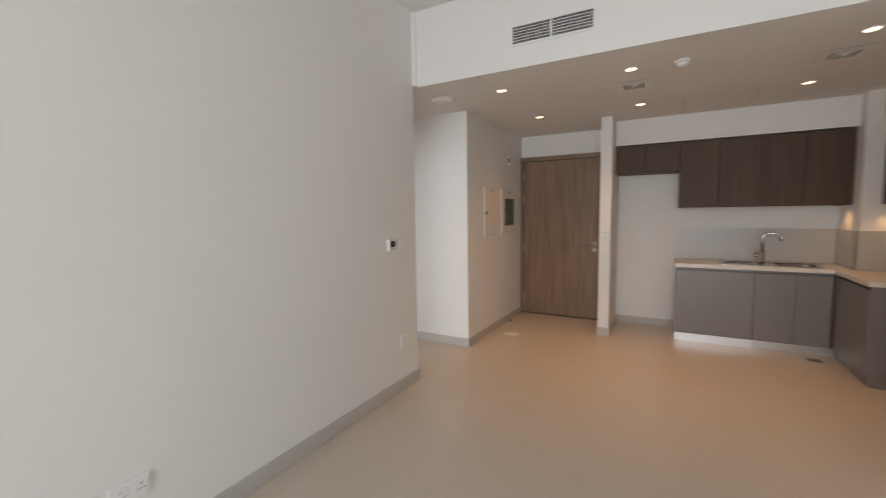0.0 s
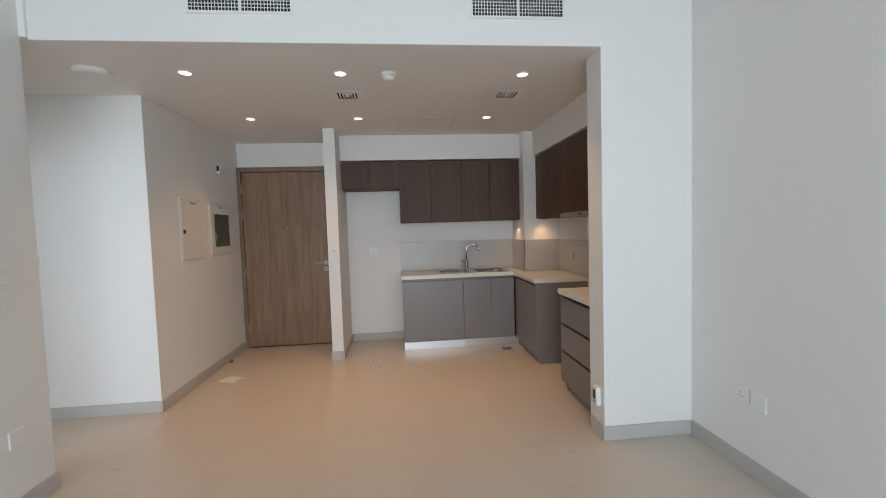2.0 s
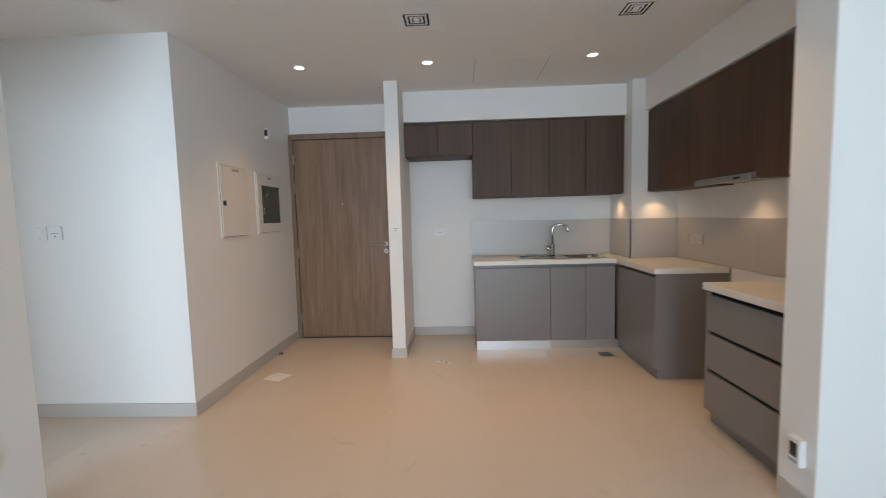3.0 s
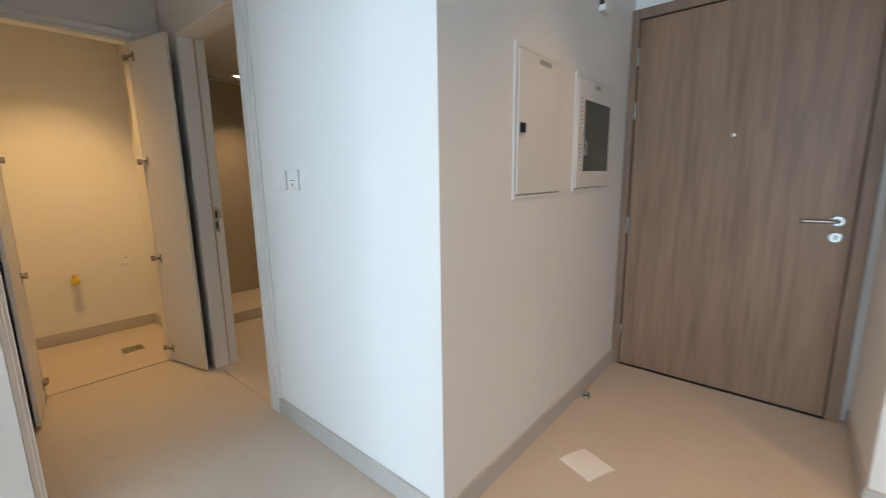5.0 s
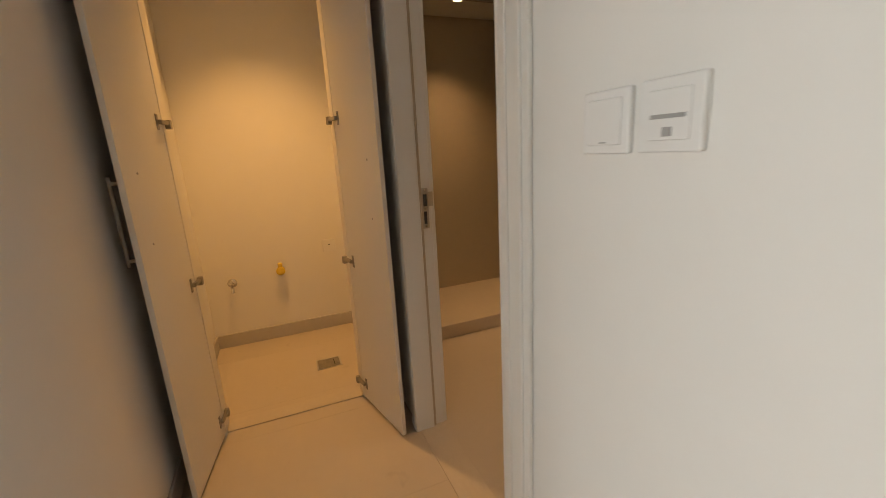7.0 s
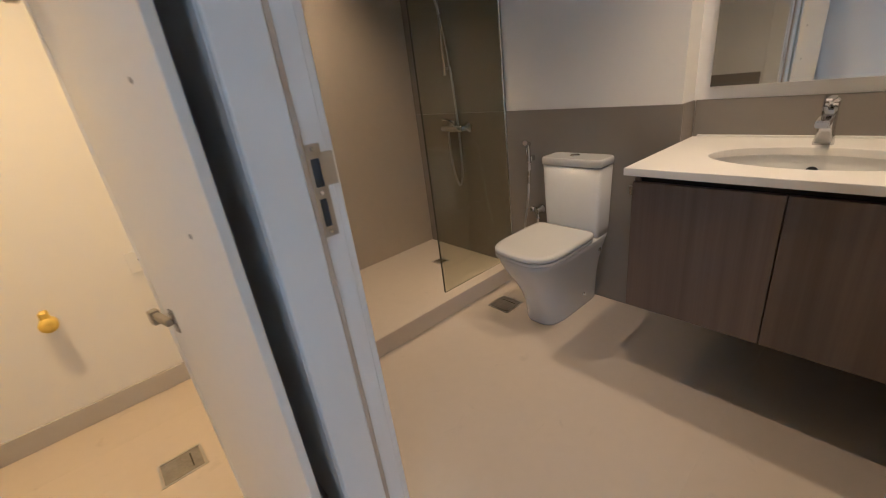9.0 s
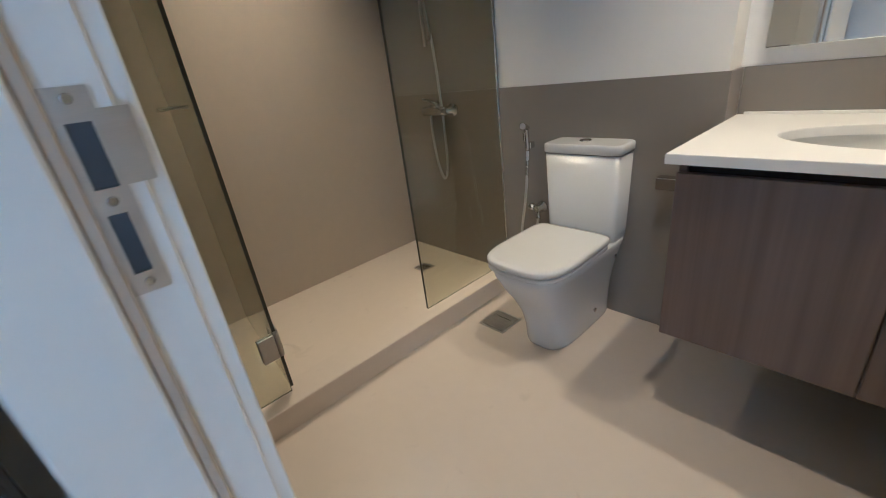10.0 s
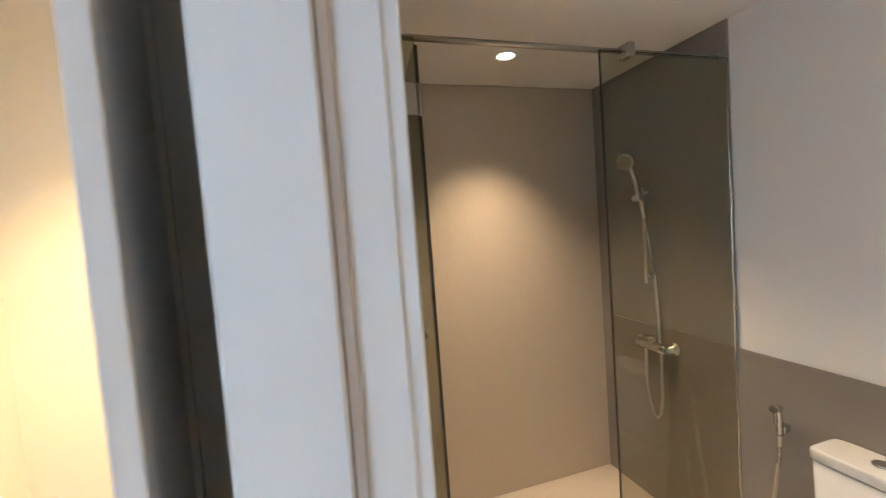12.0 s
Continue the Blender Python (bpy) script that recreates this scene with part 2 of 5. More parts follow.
def lathe(bm, profile, m=None, n=24, smooth=True):
    """A turned body; the profile holds radius and height along the axis of m."""
    m = m or Matrix()
    rings = [[m @ Vector((r * math.cos(2 * math.pi * i / n), r * math.sin(2 * math.pi * i / n), h)) for i in range(n)] for r, h in profile]
    return loft(bm, rings, True, smooth)


def tube(bm, pts, r, n=10):
    pts = [Vector(p) for p in pts]
    rings, up = [], None
    for i, p in enumerate(pts):
        d = (pts[min(i + 1, len(pts) - 1)] - pts[max(i - 1, 0)]).normalized()
        if up is None:
            up = d.orthogonal().normalized()
        up = (up - d * up.dot(d)).normalized()
        side = d.cross(up)
        rings.append([p + r * (math.cos(2 * math.pi * k / n) * up + math.sin(2 * math.pi * k / n) * side) for k in range(n)])
    return loft(bm, rings)


def arc(cx, cy, cz, r, a0, a1, plane="yz", n=10):
    out = []
    for i in range(n + 1):
        a = radians(a0 + (a1 - a0) * i / n)
        c, s = r * math.cos(a), r * math.sin(a)
        out.append((cx, cy + c, cz + s) if plane == "yz" else ((cx + c, cy, cz + s) if plane == "xz" else (cx + c, cy + s, cz)))
    return out


def smooth_path(pts, n=8):
    """A Catmull-Rom line through a few points."""
    p = [Vector(q) for q in pts]
    p = [2 * p[0] - p[1]] + p + [2 * p[-1] - p[-2]]
    out = []
    for i in range(1, len(p) - 2):
        for k in range(n):
            t = k / n
            out.append(0.5 * (2 * p[i] + (p[i + 1] - p[i - 1]) * t + (2 * p[i - 1] - 5 * p[i] + 4 * p[i + 1] - p[i + 2]) * t * t + (3 * p[i] - p[i - 1] - 3 * p[i + 1] + p[i + 2]) * t ** 3))
    return out + [p[-2]]


def place(o):
    return o.matrix_basis.copy() if o.parent is None else place(o.parent) @ o.matrix_parent_inverse @ o.matrix_basis


def part(name, bm, material, parent=None, label=""):
    bmesh.ops.recalc_face_normals(bm, faces=bm.faces)
    me = bpy.data.meshes.new(name)
    bm.to_mesh(me)
    bm.free()
    me.materials.append(material)
    ob = new(name, me)
    if parent is not None:
        ob.parent = parent
        ob.matrix_parent_inverse = place(parent).inverted()
    if label:
        tagged(ob, label)
    return ob


def thing(name, base, label, category, group=""):
    ob = new(name)
    ob.empty_display_size = 0.05
    ob.matrix_basis = pose(*base)
    return tagged(ob, label, category, group)


def structure(name, bm, material, label, category):
    return tagged(part(name, bm, material), label, category, kind="structure")


ON_X = Matrix.Rotation(radians(90), 4, "Y")       # axis along +x
ON_Y = Matrix.Rotation(radians(-90), 4, "X")      # axis along +y


def at(x, y, z, turn=None):
    return Matrix.Translation((x, y, z)) @ (turn or Matrix())


# ---- the large structure ----
# The origin is the hall's outer corner; x runs along the kitchen's back wall, y towards it.
TOP, LOW, BATH = 3.02, 2.445, 2.18
LIV_S, FRONT, BACK, RIGHT = -3.2, 3.87, 6.57, 3.745
BED_S, BED_W = 0.3, -3.6
HALL_S, HALL_N, BATH_S = 3.86, 4.80, 4.912
BATH_W, BATH_E, BATH_N, VAN_N, VAN_X = -3.607, -1.13, 6.375, 6.495, -1.955
PX0, PX1, PY = 1.137, 1.255, 5.858   # the narrow partition
LIV_X = -0.033   # face of the living room wall
CL_FRONT, CL_BACK = -2.36, -3.345

structure("wall_living_left", boxes((-0.15, LIV_S - 0.2, -0.1, LIV_X, HALL_S - 0.12, TOP)), M_WALL, "smooth white painted living room wall", "wall")
structure("wall_hall_south", boxes((-3.6, HALL_S - 0.12, -0.1, -1.085, HALL_S, TOP), (-1.085, HALL_S - 0.12, 2.06, -0.29, HALL_S, TOP), (-0.29, HALL_S - 0.12, -0.1, LIV_X, HALL_S, TOP)), M_WALL, "white painted hall wall with a bedroom door", "wall")
structure("wall_right", boxes((RIGHT, LIV_S - 0.2, -0.1, RIGHT + 0.15, BACK + 0.2, TOP)), M_WALL, "plain white painted side wall", "wall")
structure("wall_pier", boxes((3.157, FRONT, -0.1, RIGHT, 4.06, TOP)), M_WALL, "white wall pier beside the kitchen opening", "wall")
structure("wall_bulkhead", boxes((0, FRONT, 2.436, 3.157, 4.06, TOP), (-0.15, HALL_S - 0.004, LOW + 0.004, 0, 4.06, TOP)), M_WALL, "white bulkhead over the kitchen opening", "bulkhead")
structure("wall_north", boxes((-0.15, BACK, -0.1, -0.0, BACK + 0.2, TOP), (0.0, BACK, 2.13, 1.098, BACK + 0.2, TOP), (1.098, BACK, -0.1, RIGHT, BACK + 0.2, TOP), (0.0, BACK, -0.1, 1.098, BACK + 0.2, -0.01), (0.0, BACK + 0.16, -0.01, 1.098, BACK + 0.2, 2.13)), M_WALL, "white kitchen back wall with the entrance doorway", "wall")
structure("wall_entrance_side", boxes((-0.15, BATH_S, -0.1, 0, BACK, TOP)), M_WALL, "white painted wall with two meter cabinets", "wall")
structure("wall_hall_north", boxes((-3.8, HALL_N, -0.1, -2.02, BATH_S, TOP), (-2.02, HALL_N, 2.095, -1.19, BATH_S, TOP), (-1.19, HALL_N, -0.1, 0, BATH_S, TOP)), M_WALL, "white hall wall with the bathroom doorway", "wall")
structure("wall_partition", boxes((PX0, PY, -0.1, PX1, BACK, LOW + 0.01)), M_WALL, "narrow white partition between door and kitchen", "wall")
structure("wall_column", boxes((3.33, 6.06, -0.1, RIGHT, BACK, LOW + 0.01)), M_WALL, "white boxed column in the kitchen corner", "column")
structure("wall_soffit_back", boxes((PX1, 6.19, 2.165, 3.33, BACK, LOW + 0.01)), M_WALL, "white soffit over the upper cabinets", "soffit")
structure("wall_soffit_right", boxes((3.445, 4.06, 2.165, RIGHT, 6.06, LOW + 0.01)), M_WALL, "white soffit over the side cabinets", "soffit")
structure("wall_closet_back", boxes((CL_BACK - 0.15, HALL_S - 0.12, -0.1, CL_BACK, HALL_N, TOP)), M_WALL, "white back wall of the laundry closet", "wall")
structure("wall_closet_front", boxes((CL_FRONT - 0.09, HALL_S, -0.1, CL_FRONT, 3.945, TOP), (CL_FRONT - 0.09, 4.655, -0.1, CL_FRONT, HALL_N, TOP), (CL_FRONT - 0.09, 3.945, 2.09, CL_FRONT, 4.655, TOP)), M_WALL, "white end wall of the hall with closet opening", "wall")
structure("wall_bath_west", boxes((BATH_W - 0.15, BATH_S, -0.1, BATH_W, 6.65, TOP)), M_WALL, "shower end wall", "wall")
structure("wall_bath_east", boxes((BATH_E, BATH_S, -0.1, BATH_E + 0.13, 6.65, TOP)), M_WALL, "white bathroom side wall", "wall")
structure("wall_bath_north", boxes((BATH_W, BATH_N, -0.1, VAN_X, 6.65, TOP), (VAN_X, VAN_N, -0.1, BATH_E, 6.65, TOP)), M_WALL, "white bathroom wall with a shallow vanity recess", "wall")
structure("wall_window", boxes((0, LIV_S - 0.2, -0.1, 0.35, LIV_S, TOP), (3.4, LIV_S - 0.2, -0.1, RIGHT, LIV_S, TOP), (0.35, LIV_S - 0.2, 2.55, 3.4, LIV_S, TOP)), M_WALL, "white living room wall round a wide window", "wall")
structure("ceiling_living", boxes((-0.15, LIV_S - 0.2, TOP, RIGHT + 0.15, 4.06, TOP + 0.15)), M_CEIL, "smooth white living room ceiling", "ceiling")
structure("ceiling_kitchen", boxes((-0.0, 4.06, LOW, RIGHT, BACK, LOW + 0.12)), M_CEIL, "smooth white lowered kitchen ceiling", "ceiling")
structure("ceiling_hall", boxes((CL_BACK, HALL_S, LOW, -0.15, HALL_N, LOW + 0.12), (-0.15, HALL_S, LOW, 0.0, HALL_N, LOW + 0.0035)), M_CEIL, "smooth white hall ceiling", "ceiling")
structure("ceiling_bath", boxes((BATH_W, BATH_S, BATH, BATH_E, VAN_N, BATH + 0.12)), M_CEIL, "smooth white bathroom ceiling", "ceiling")
# Unseen slab, added over all ceilings so that sun and sky stay out.
structure("roof_slab", boxes((-4.0, LIV_S - 0.4, TOP + 0.15, 4.1, 7.0, TOP + 0.4)), M_SCREED, "unseen concrete slab added to shut out sun and sky", "slab")


def skirting(*runs):
    return boxes(*runs, bev=0.002)


S = 0.012
H = 0.09
structure("baseboard_living", skirting((LIV_X, LIV_S, 0, LIV_X + S, HALL_S, H), (RIGHT - S, LIV_S, 0, RIGHT, FRONT - S, H), (3.157 - S, FRONT - S, 0, RIGHT - S, FRONT, H), (3.157 - S, FRONT, 0, 3.157, 4.045, H)), M_SKIRT, "greige tile skirting", "baseboard")
structure("baseboard_hall", skirting((-0.205, HALL_S, 0, LIV_X + S, HALL_S + S, H), (CL_FRONT, HALL_S, 0, -1.17, HALL_S + S, H), (-1.15, HALL_N - S, 0, 0, HALL_N, H), (CL_FRONT, HALL_N - S, 0, -2.225, HALL_N, H)), M_SKIRT, "greige tile skirting along the hall", "baseboard")
structure("baseboard_entrance", skirting((0, HALL_N - S, 0, S, BACK - 0.001, H), (PX0 - S, PY, 0, PX0, BACK - 0.06, H), (PX0 - S, PY - S, 0, PX1 + S, PY, H), (PX1, PY, 0, PX1 + S, BACK - S, H), (PX1, BACK - S, 0, 1.9, BACK, H)), M_SKIRT, "greige tile skirting round the entrance", "baseboard")
structure("baseboard_closet", skirting((CL_BACK, HALL_S + S, 0, CL_BACK + S, HALL_N - S, H), (CL_BACK, HALL_S, 0, CL_FRONT - 0.09, HALL_S + S, H), (CL_BACK, HALL_N - S, 0, CL_FRONT - 0.09, HALL_N, H)), M_SKIRT, "greige tile skirting inside the closet", "baseboard")

# Window of the living room, from which the daylight comes.
W0, W1 = LIV_S - 0.13, LIV_S - 0.07
win = structure("window_1", boxes((0.35, W0, 0.0, 3.4, W1, 0.06), (0.35, W0, 2.49, 3.4, W1, 2.55), (0.35, W0, 0.06, 0.41, W1, 2.49), (3.34, W0, 0.06, 3.4, W1, 2.49), (1.845, W0, 0.06, 1.905, W1, 2.49)), M_GREYPLASTIC, "wide sliding window with grey frame", "window")
for x in (0.41, 1.905):
    p = part("pane", boxes((x, LIV_S - 0.105, 0.06, x + 1.435, LIV_S - 0.095, 2.49)), M_CLEARGLASS, win)
    p.visible_shadow = False

# Plain bedroom behind the open hall door; its window lights the hall.
structure("wall_bedroom_west", boxes((BED_W - 0.15, BED_S - 0.2, -0.1, BED_W, HALL_S - 0.12, TOP)), M_WALL, "plain white bedroom wall", "wall")
structure("wall_bedroom_south", boxes((BED_W, BED_S - 0.2, -0.1, -2.9, BED_S, TOP), (-0.35, BED_S - 0.2, -0.1, -0.15, BED_S, TOP), (-2.9, BED_S - 0.2, 2.45, -0.35, BED_S, TOP)), M_WALL, "white bedroom wall round a window", "wall")
structure("ceiling_bedroom", boxes((BED_W, BED_S - 0.2, 2.75, -0.15, HALL_S - 0.12, 2.9)), M_CEIL, "plain white bedroom ceiling", "ceiling")
W0, W1 = BED_S - 0.13, BED_S - 0.07
win = structure("window_2", boxes((-2.9, W0, 0.0, -0.35, W1, 0.06), (-2.9, W0, 2.39, -0.35, W1, 2.45), (-2.9, W0, 0.06, -2.84, W1, 2.39), (-0.41, W0, 0.06, -0.35, W1, 2.39), (-1.65, W0, 0.06, -1.60, W1, 2.39)), M_GREYPLASTIC, "bedroom window with grey frame", "window")
for a, b in ((-2.84, -1.65), (-1.60, -0.41)):
    p = part("pane", boxes((a, BED_S - 0.105, 0.06, b, BED_S - 0.095, 2.39)), M_CLEARGLASS, win)
    p.visible_shadow = False

# ---- kitchen ----
CT = 0.845   # top of the worktops


def cabinet(name, base, label, body, fronts, front_mat, body_mat, group="", plinth=None, plinth_mat=None, front_name="door"):
    t = thing(name, base, label, "cabinet", group)
    for k, d in enumerate(body):
        part("body" if d is max(body, key=lambda q: (q[3] - q[0]) * (q[4] - q[1]) * (q[5] - q[2])) else "side_panel", boxes(d, bev=0.0015), body_mat, t)
    for f in fronts:
        part(front_name, boxes(f, bev=0.002), front_mat, t)
    if plinth:
        part("plinth", boxes(plinth, bev=0.001), plinth_mat or M_TAUPE, t)
    return t


UF, UB, UT = 6.22, 1.443, 2.152   # upper cabinets: front, underside, top
G = 0.0015
cabinet("wall_cabinet", (1.57, 6.4, 1.845), "short dark brown wall cabinet over the fridge space", [(1.257, UF + 0.02, 1.845, 1.904, BACK - 0.004, UT)], [(1.257, UF, 1.849, 1.5745 - G, UF + 0.019, UT), (1.5745 + G, UF, 1.849, 1.904, UF + 0.019, UT)], M_DARKWOOD, M_DARKWOOD, "upper kitchen cabinets")
for a, b, c in ((1.907, 2.268, 2.625), (2.628, 2.967, 3.322)):
    cabinet("wall_cabinet", (0.5 * (a + c), 6.4, UB), "dark brown wood laminate wall cabinet with two doors", [(a, UF + 0.02, UB, c, BACK - 0.004, UT)], [(a, UF, UB + 0.003, b - G, UF + 0.019, UT), (b + G, UF, UB + 0.003, c, UF + 0.019, UT)], M_DARKWOOD, M_DARKWOOD, "upper kitchen cabinets")
UX = 3.47
for a, b, c in ((4.065, 4.39, 4.712), (5.302, 5.68, 6.055)):
    cabinet("wall_cabinet", (3.6, 0.5 * (a + c), UB), "dark brown wood laminate wall cabinet on side wall", [(UX + 0.02, a, UB, RIGHT - 0.004, c, UT)], [(UX, a, UB + 0.003, UX + 0.019, b - G, UT), (UX, b + G, UB + 0.003, UX + 0.019, c, UT)], M_DARKWOOD, M_DARKWOOD, "upper kitchen cabinets")
cabinet("wall_cabinet", (3.6, 5.007, 1.50), "dark brown wall cabinet housing the hood", [(UX + 0.02, 4.715, 1.50, RIGHT - 0.004, 5.299, UT)], [(UX, 4.715, UB + 0.04, UX + 0.019, 5.299, UT)], M_DARKWOOD, M_DARKWOOD, "upper kitchen cabinets")
hood = thing("range_hood", (3.6, 5.007, 1.44), "slim steel pull-out range hood under the cabinet", "range hood")
part("body", boxes((3.48, 4.728, 1.452, 3.735, 5.287, 1.498), bev=0.003), M_STEEL, hood)
part("front_lip", boxes((3.452, 4.728, 1.437, 3.482, 5.287, 1.476), bev=0.004), M_STEEL, hood)
part("switch", boxes((3.449, 4.81, 1.452, 3.4525, 4.87, 1.464)), M_DARKPLASTIC, hood)
for k in range(2):
    part("grease_filter", boxes((3.50, 4.757 + 0.26 * k, 1.449, 3.72, 4.997 + 0.26 * k, 1.4525), bev=0.001), M_NICKEL, hood)

# Small spotlights under the wall cabinets; the third is the lamp of the hood.
for x, y, z in ((3.25, 6.31, UB), (3.53, 5.965, UB), (3.60, 5.01, 1.449)):
    u = thing("cabinet_light", (x, y, z), "small round lit spotlight under wall cabinets and hood", "light", "cabinet spotlights")
    bm = bmesh.new()
    lathe(bm, ((0.033, z), (0.033, z - 0.008), (0.026, z - 0.010), (0.026, z - 0.004)), at(x, y, 0))
    part("ring", bm, M_CHROME, u)
    bm = bmesh.new()
    lathe(bm, ((0.025, z - 0.003), (0.025, z - 0.006)), at(x, y, 0))
    part("lens", bm, M_LED, u)
    spot_lamp("cabinet_lamp", x, y, z - 0.014, 2.3, WARM, 110, 0.7, 0.015)

# Base units along the back wall.
BF, BT, PL = 6.045, CT - 0.04, 0.085
cabinet("base_cabinet", (2.25, 6.3, 0), "taupe base cabinet with aluminium plinth beside fridge space", [(1.905, BF + 0.02, 0.0, 1.923, BACK - 0.014, BT), (1.923, BF + 0.02, PL, 2.592, BACK - 0.014, BT - 0.03)], [(1.905, BF, PL + 0.003, 2.5925, BF + 0.019, BT - 0.028)], M_TAUPE, M_TAUPE, "base kitchen cabinets", (1.905, BF + 0.004, 0.0, 2.593, BF + 0.018, PL), M_ALU)
cabinet("base_cabinet", (2.9, 6.3, 0), "taupe two-door sink base cabinet", [(2.595, BF + 0.02, PL, 3.19, BACK - 0.014, BT - 0.03)], [(2.5955, BF, PL + 0.003, 2.918 - G, BF + 0.019, BT - 0.028), (2.918 + G, BF, PL + 0.003, 3.185, BF + 0.019, BT - 0.028)], M_TAUPE, M_TAUPE, "base kitchen cabinets", (2.595, BF + 0.03, 0.0, 3.24, BF + 0.045, PL), M_STEEL)
RX = 3.205
cabinet("base_cabinet", (3.5, 5.7, 0), "taupe corner base cabinet with tall end panel", [(RX + 0.02, 5.335, PL, 3.735, 6.04, BT - 0.03), (RX + 0.002, 5.315, PL, 3.735, 5.333, BT), (RX + 0.03, 5.318, 0.0, 3.735, 5.333, PL), (RX, 6.015, PL, RX + 0.03, 6.06, BT - 0.03)], [(RX, 5.336, PL + 0.003, RX + 0.019, 6.012, BT - 0.028)], M_TAUPE, M_TAUPE, "base kitchen cabinets", (RX + 0.03, 5.335, 0.0, RX + 0.045, 6.06, PL), M_TAUPE)
dz = [(PL + 0.003, 0.322), (0.342, 0.548), (0.568, BT - 0.028)]
dc = cabinet("drawer_cabinet", (3.5, 4.38, 0), "taupe base cabinet with three handleless drawers", [(RX + 0.035, 4.08, PL, 3.735, 4.678, BT - 0.03), (RX + 0.002, 4.68, PL, 3.735, 4.698, BT), (RX + 0.045, 4.68, 0.0, 3.735, 4.695, PL), (RX + 0.002, 4.062, 0.0, 3.735, 4.08, BT)], [(RX, 4.082, a, RX + 0.019, 4.679, b) for a, b in dz], M_TAUPE, M_TAUPE, "base kitchen cabinets", (RX + 0.045, 4.08, 0.0, RX + 0.06, 4.68, PL), M_TAUPE, "drawer_front")
# Black strips put the shade of the grip grooves into colour.
for a in (0.322, 0.548):
    part("grip_channel", boxes((RX + 0.022, 4.081, a - 0.02, RX + 0.034, 4.679, a + 0.04)), M_BLACK, dc)
part("grip_channel", boxes((RX + 0.022, 4.081, BT - 0.05, RX + 0.034, 4.679, BT)), M_BLACK, dc)


def slab(bm, pts, z0, z1, hole=None):
    """A worktop: an outline pulled up, bevelled on its upper rim."""
    lo = [bm.verts.new((x, y, z0)) for x, y in pts]
    f = bm.faces.new(lo)
    up = bmesh.ops.extrude_face_region(bm, geom=[f])["geom"]
    vs = [v for v in up if isinstance(v, bmesh.types.BMVert)]
    for v in vs:
        v.co.z = z1
    es = [e for e in bm.edges if all(abs(v.co.z - z1) < 1e-6 for v in e.verts)]
    bmesh.ops.bevel(bm, geom=es, offset=0.003, segments=2, affect="EDGES", profile=0.5)
    return bm


CF, CX = 6.028, 3.188
SX0, SX1, SY0, SY1 = 2.79, 3.11, 6.13, 6.44     # the sink's bowl
wt1 = thing("worktop", (2.6, 6.3, BT), "cream quartz L-shaped kitchen worktop with a steel sink", "worktop")
bm = bmesh.new()
for d in ((1.894, CF, BT, SX0, BACK - 0.012, CT), (SX0, CF, BT, SX1, SY0, CT), (SX0, SY1, BT, SX1, BACK - 0.012, CT), (SX1, CF, BT, CX, BACK - 0.012, CT)):
    box(bm, *d)
slab(bm, ((CX, 5.305), (RIGHT - 0.012, 5.305), (RIGHT - 0.012, 6.048), (3.318, 6.048), (3.318, BACK - 0.012), (CX, BACK - 0.012)), BT, CT)
part("slab", bm, M_QUARTZ, wt1)
part("shadow_gap_rail", boxes((1.925, BF + 0.025, BT - 0.028, 3.2, BF + 0.035, BT), (RX + 0.03, 5.34, BT - 0.028, RX + 0.04, 6.03, BT)), M_TAUPE, wt1)
wt2 = thing("worktop", (3.5, 4.38, BT), "cream quartz worktop over the drawer cabinet", "worktop")
part("slab", slab(bmesh.new(), ((CX, 4.062), (RIGHT - 0.012, 4.062), (RIGHT - 0.012, 4.705), (CX, 4.705)), BT, CT), M_QUARTZ, wt2)

bs = thing("backsplash", (2.6, 6.5, CT), "low greige backsplash panels behind the worktop", "backsplash")
part("panel", boxes((1.885, BACK - 0.010, CT + 0.001, 3.329, BACK - 0.001, 1.205), bev=0.001), M_BACKSPLASH, bs)
part("panel", boxes((3.320, 6.050, CT + 0.001, 3.329, BACK - 0.012, 1.205), bev=0.001), M_BACKSPLASH, bs)
part("panel", boxes((3.320, 6.050, CT + 0.001, RIGHT - 0.012, 6.059, 1.205), bev=0.001), M_BACKSPLASH, bs)
part("panel", boxes((RIGHT - 0.010, 4.062, CT + 0.001, RIGHT - 0.001, 5.05, 1.205), (RIGHT - 0.010, 5.052, CT + 0.001, RIGHT - 0.001, 6.049, 1.205), bev=0.001), M_BACKSPLASH, bs)

sink = thing("kitchen_sink", (2.72, 6.28, CT), "inset stainless steel sink with ribbed drainer", "sink")
bm = bmesh.new()
for d in ((2.32, 6.10, CT, SX0 + 0.005, 6.47, CT + 0.004), (SX0 + 0.005, 6.10, CT, SX1 - 0.005, SY0 + 0.005, CT + 0.004), (SX0 + 0.005, SY1 - 0.005, CT, SX1 - 0.005, 6.47, CT + 0.004), (SX1 - 0.005, 6.10, CT, 3.15, 6.47, CT + 0.004)):
    box(bm, *d)
part("rim", bm, M_SINK, sink)
bm = bmesh.new()
cx, cy = 0.5 * (SX0 + SX1), 0.5 * (SY0 + SY1)
loft(bm, [oval(cx, cy, CT + 0.002, 0.157, 0.152, 9), oval(cx, cy, CT - 0.02, 0.152, 0.147, 7), oval(cx, cy, CT - 0.15, 0.142, 0.137, 6), oval(cx, cy, CT - 0.165, 0.10, 0.10, 4)], False)
bm.faces.new(list(bm.verts)[-40:])
part("bowl", bm, M_SINK, sink)
for k in range(7):
    part("drainer_rib", boxes((2.36, 6.15 + 0.04 * k, CT + 0.004, 2.60, 6.162 + 0.04 * k, CT + 0.007), bev=0.001), M_SINK, sink)
bm = bmesh.new()
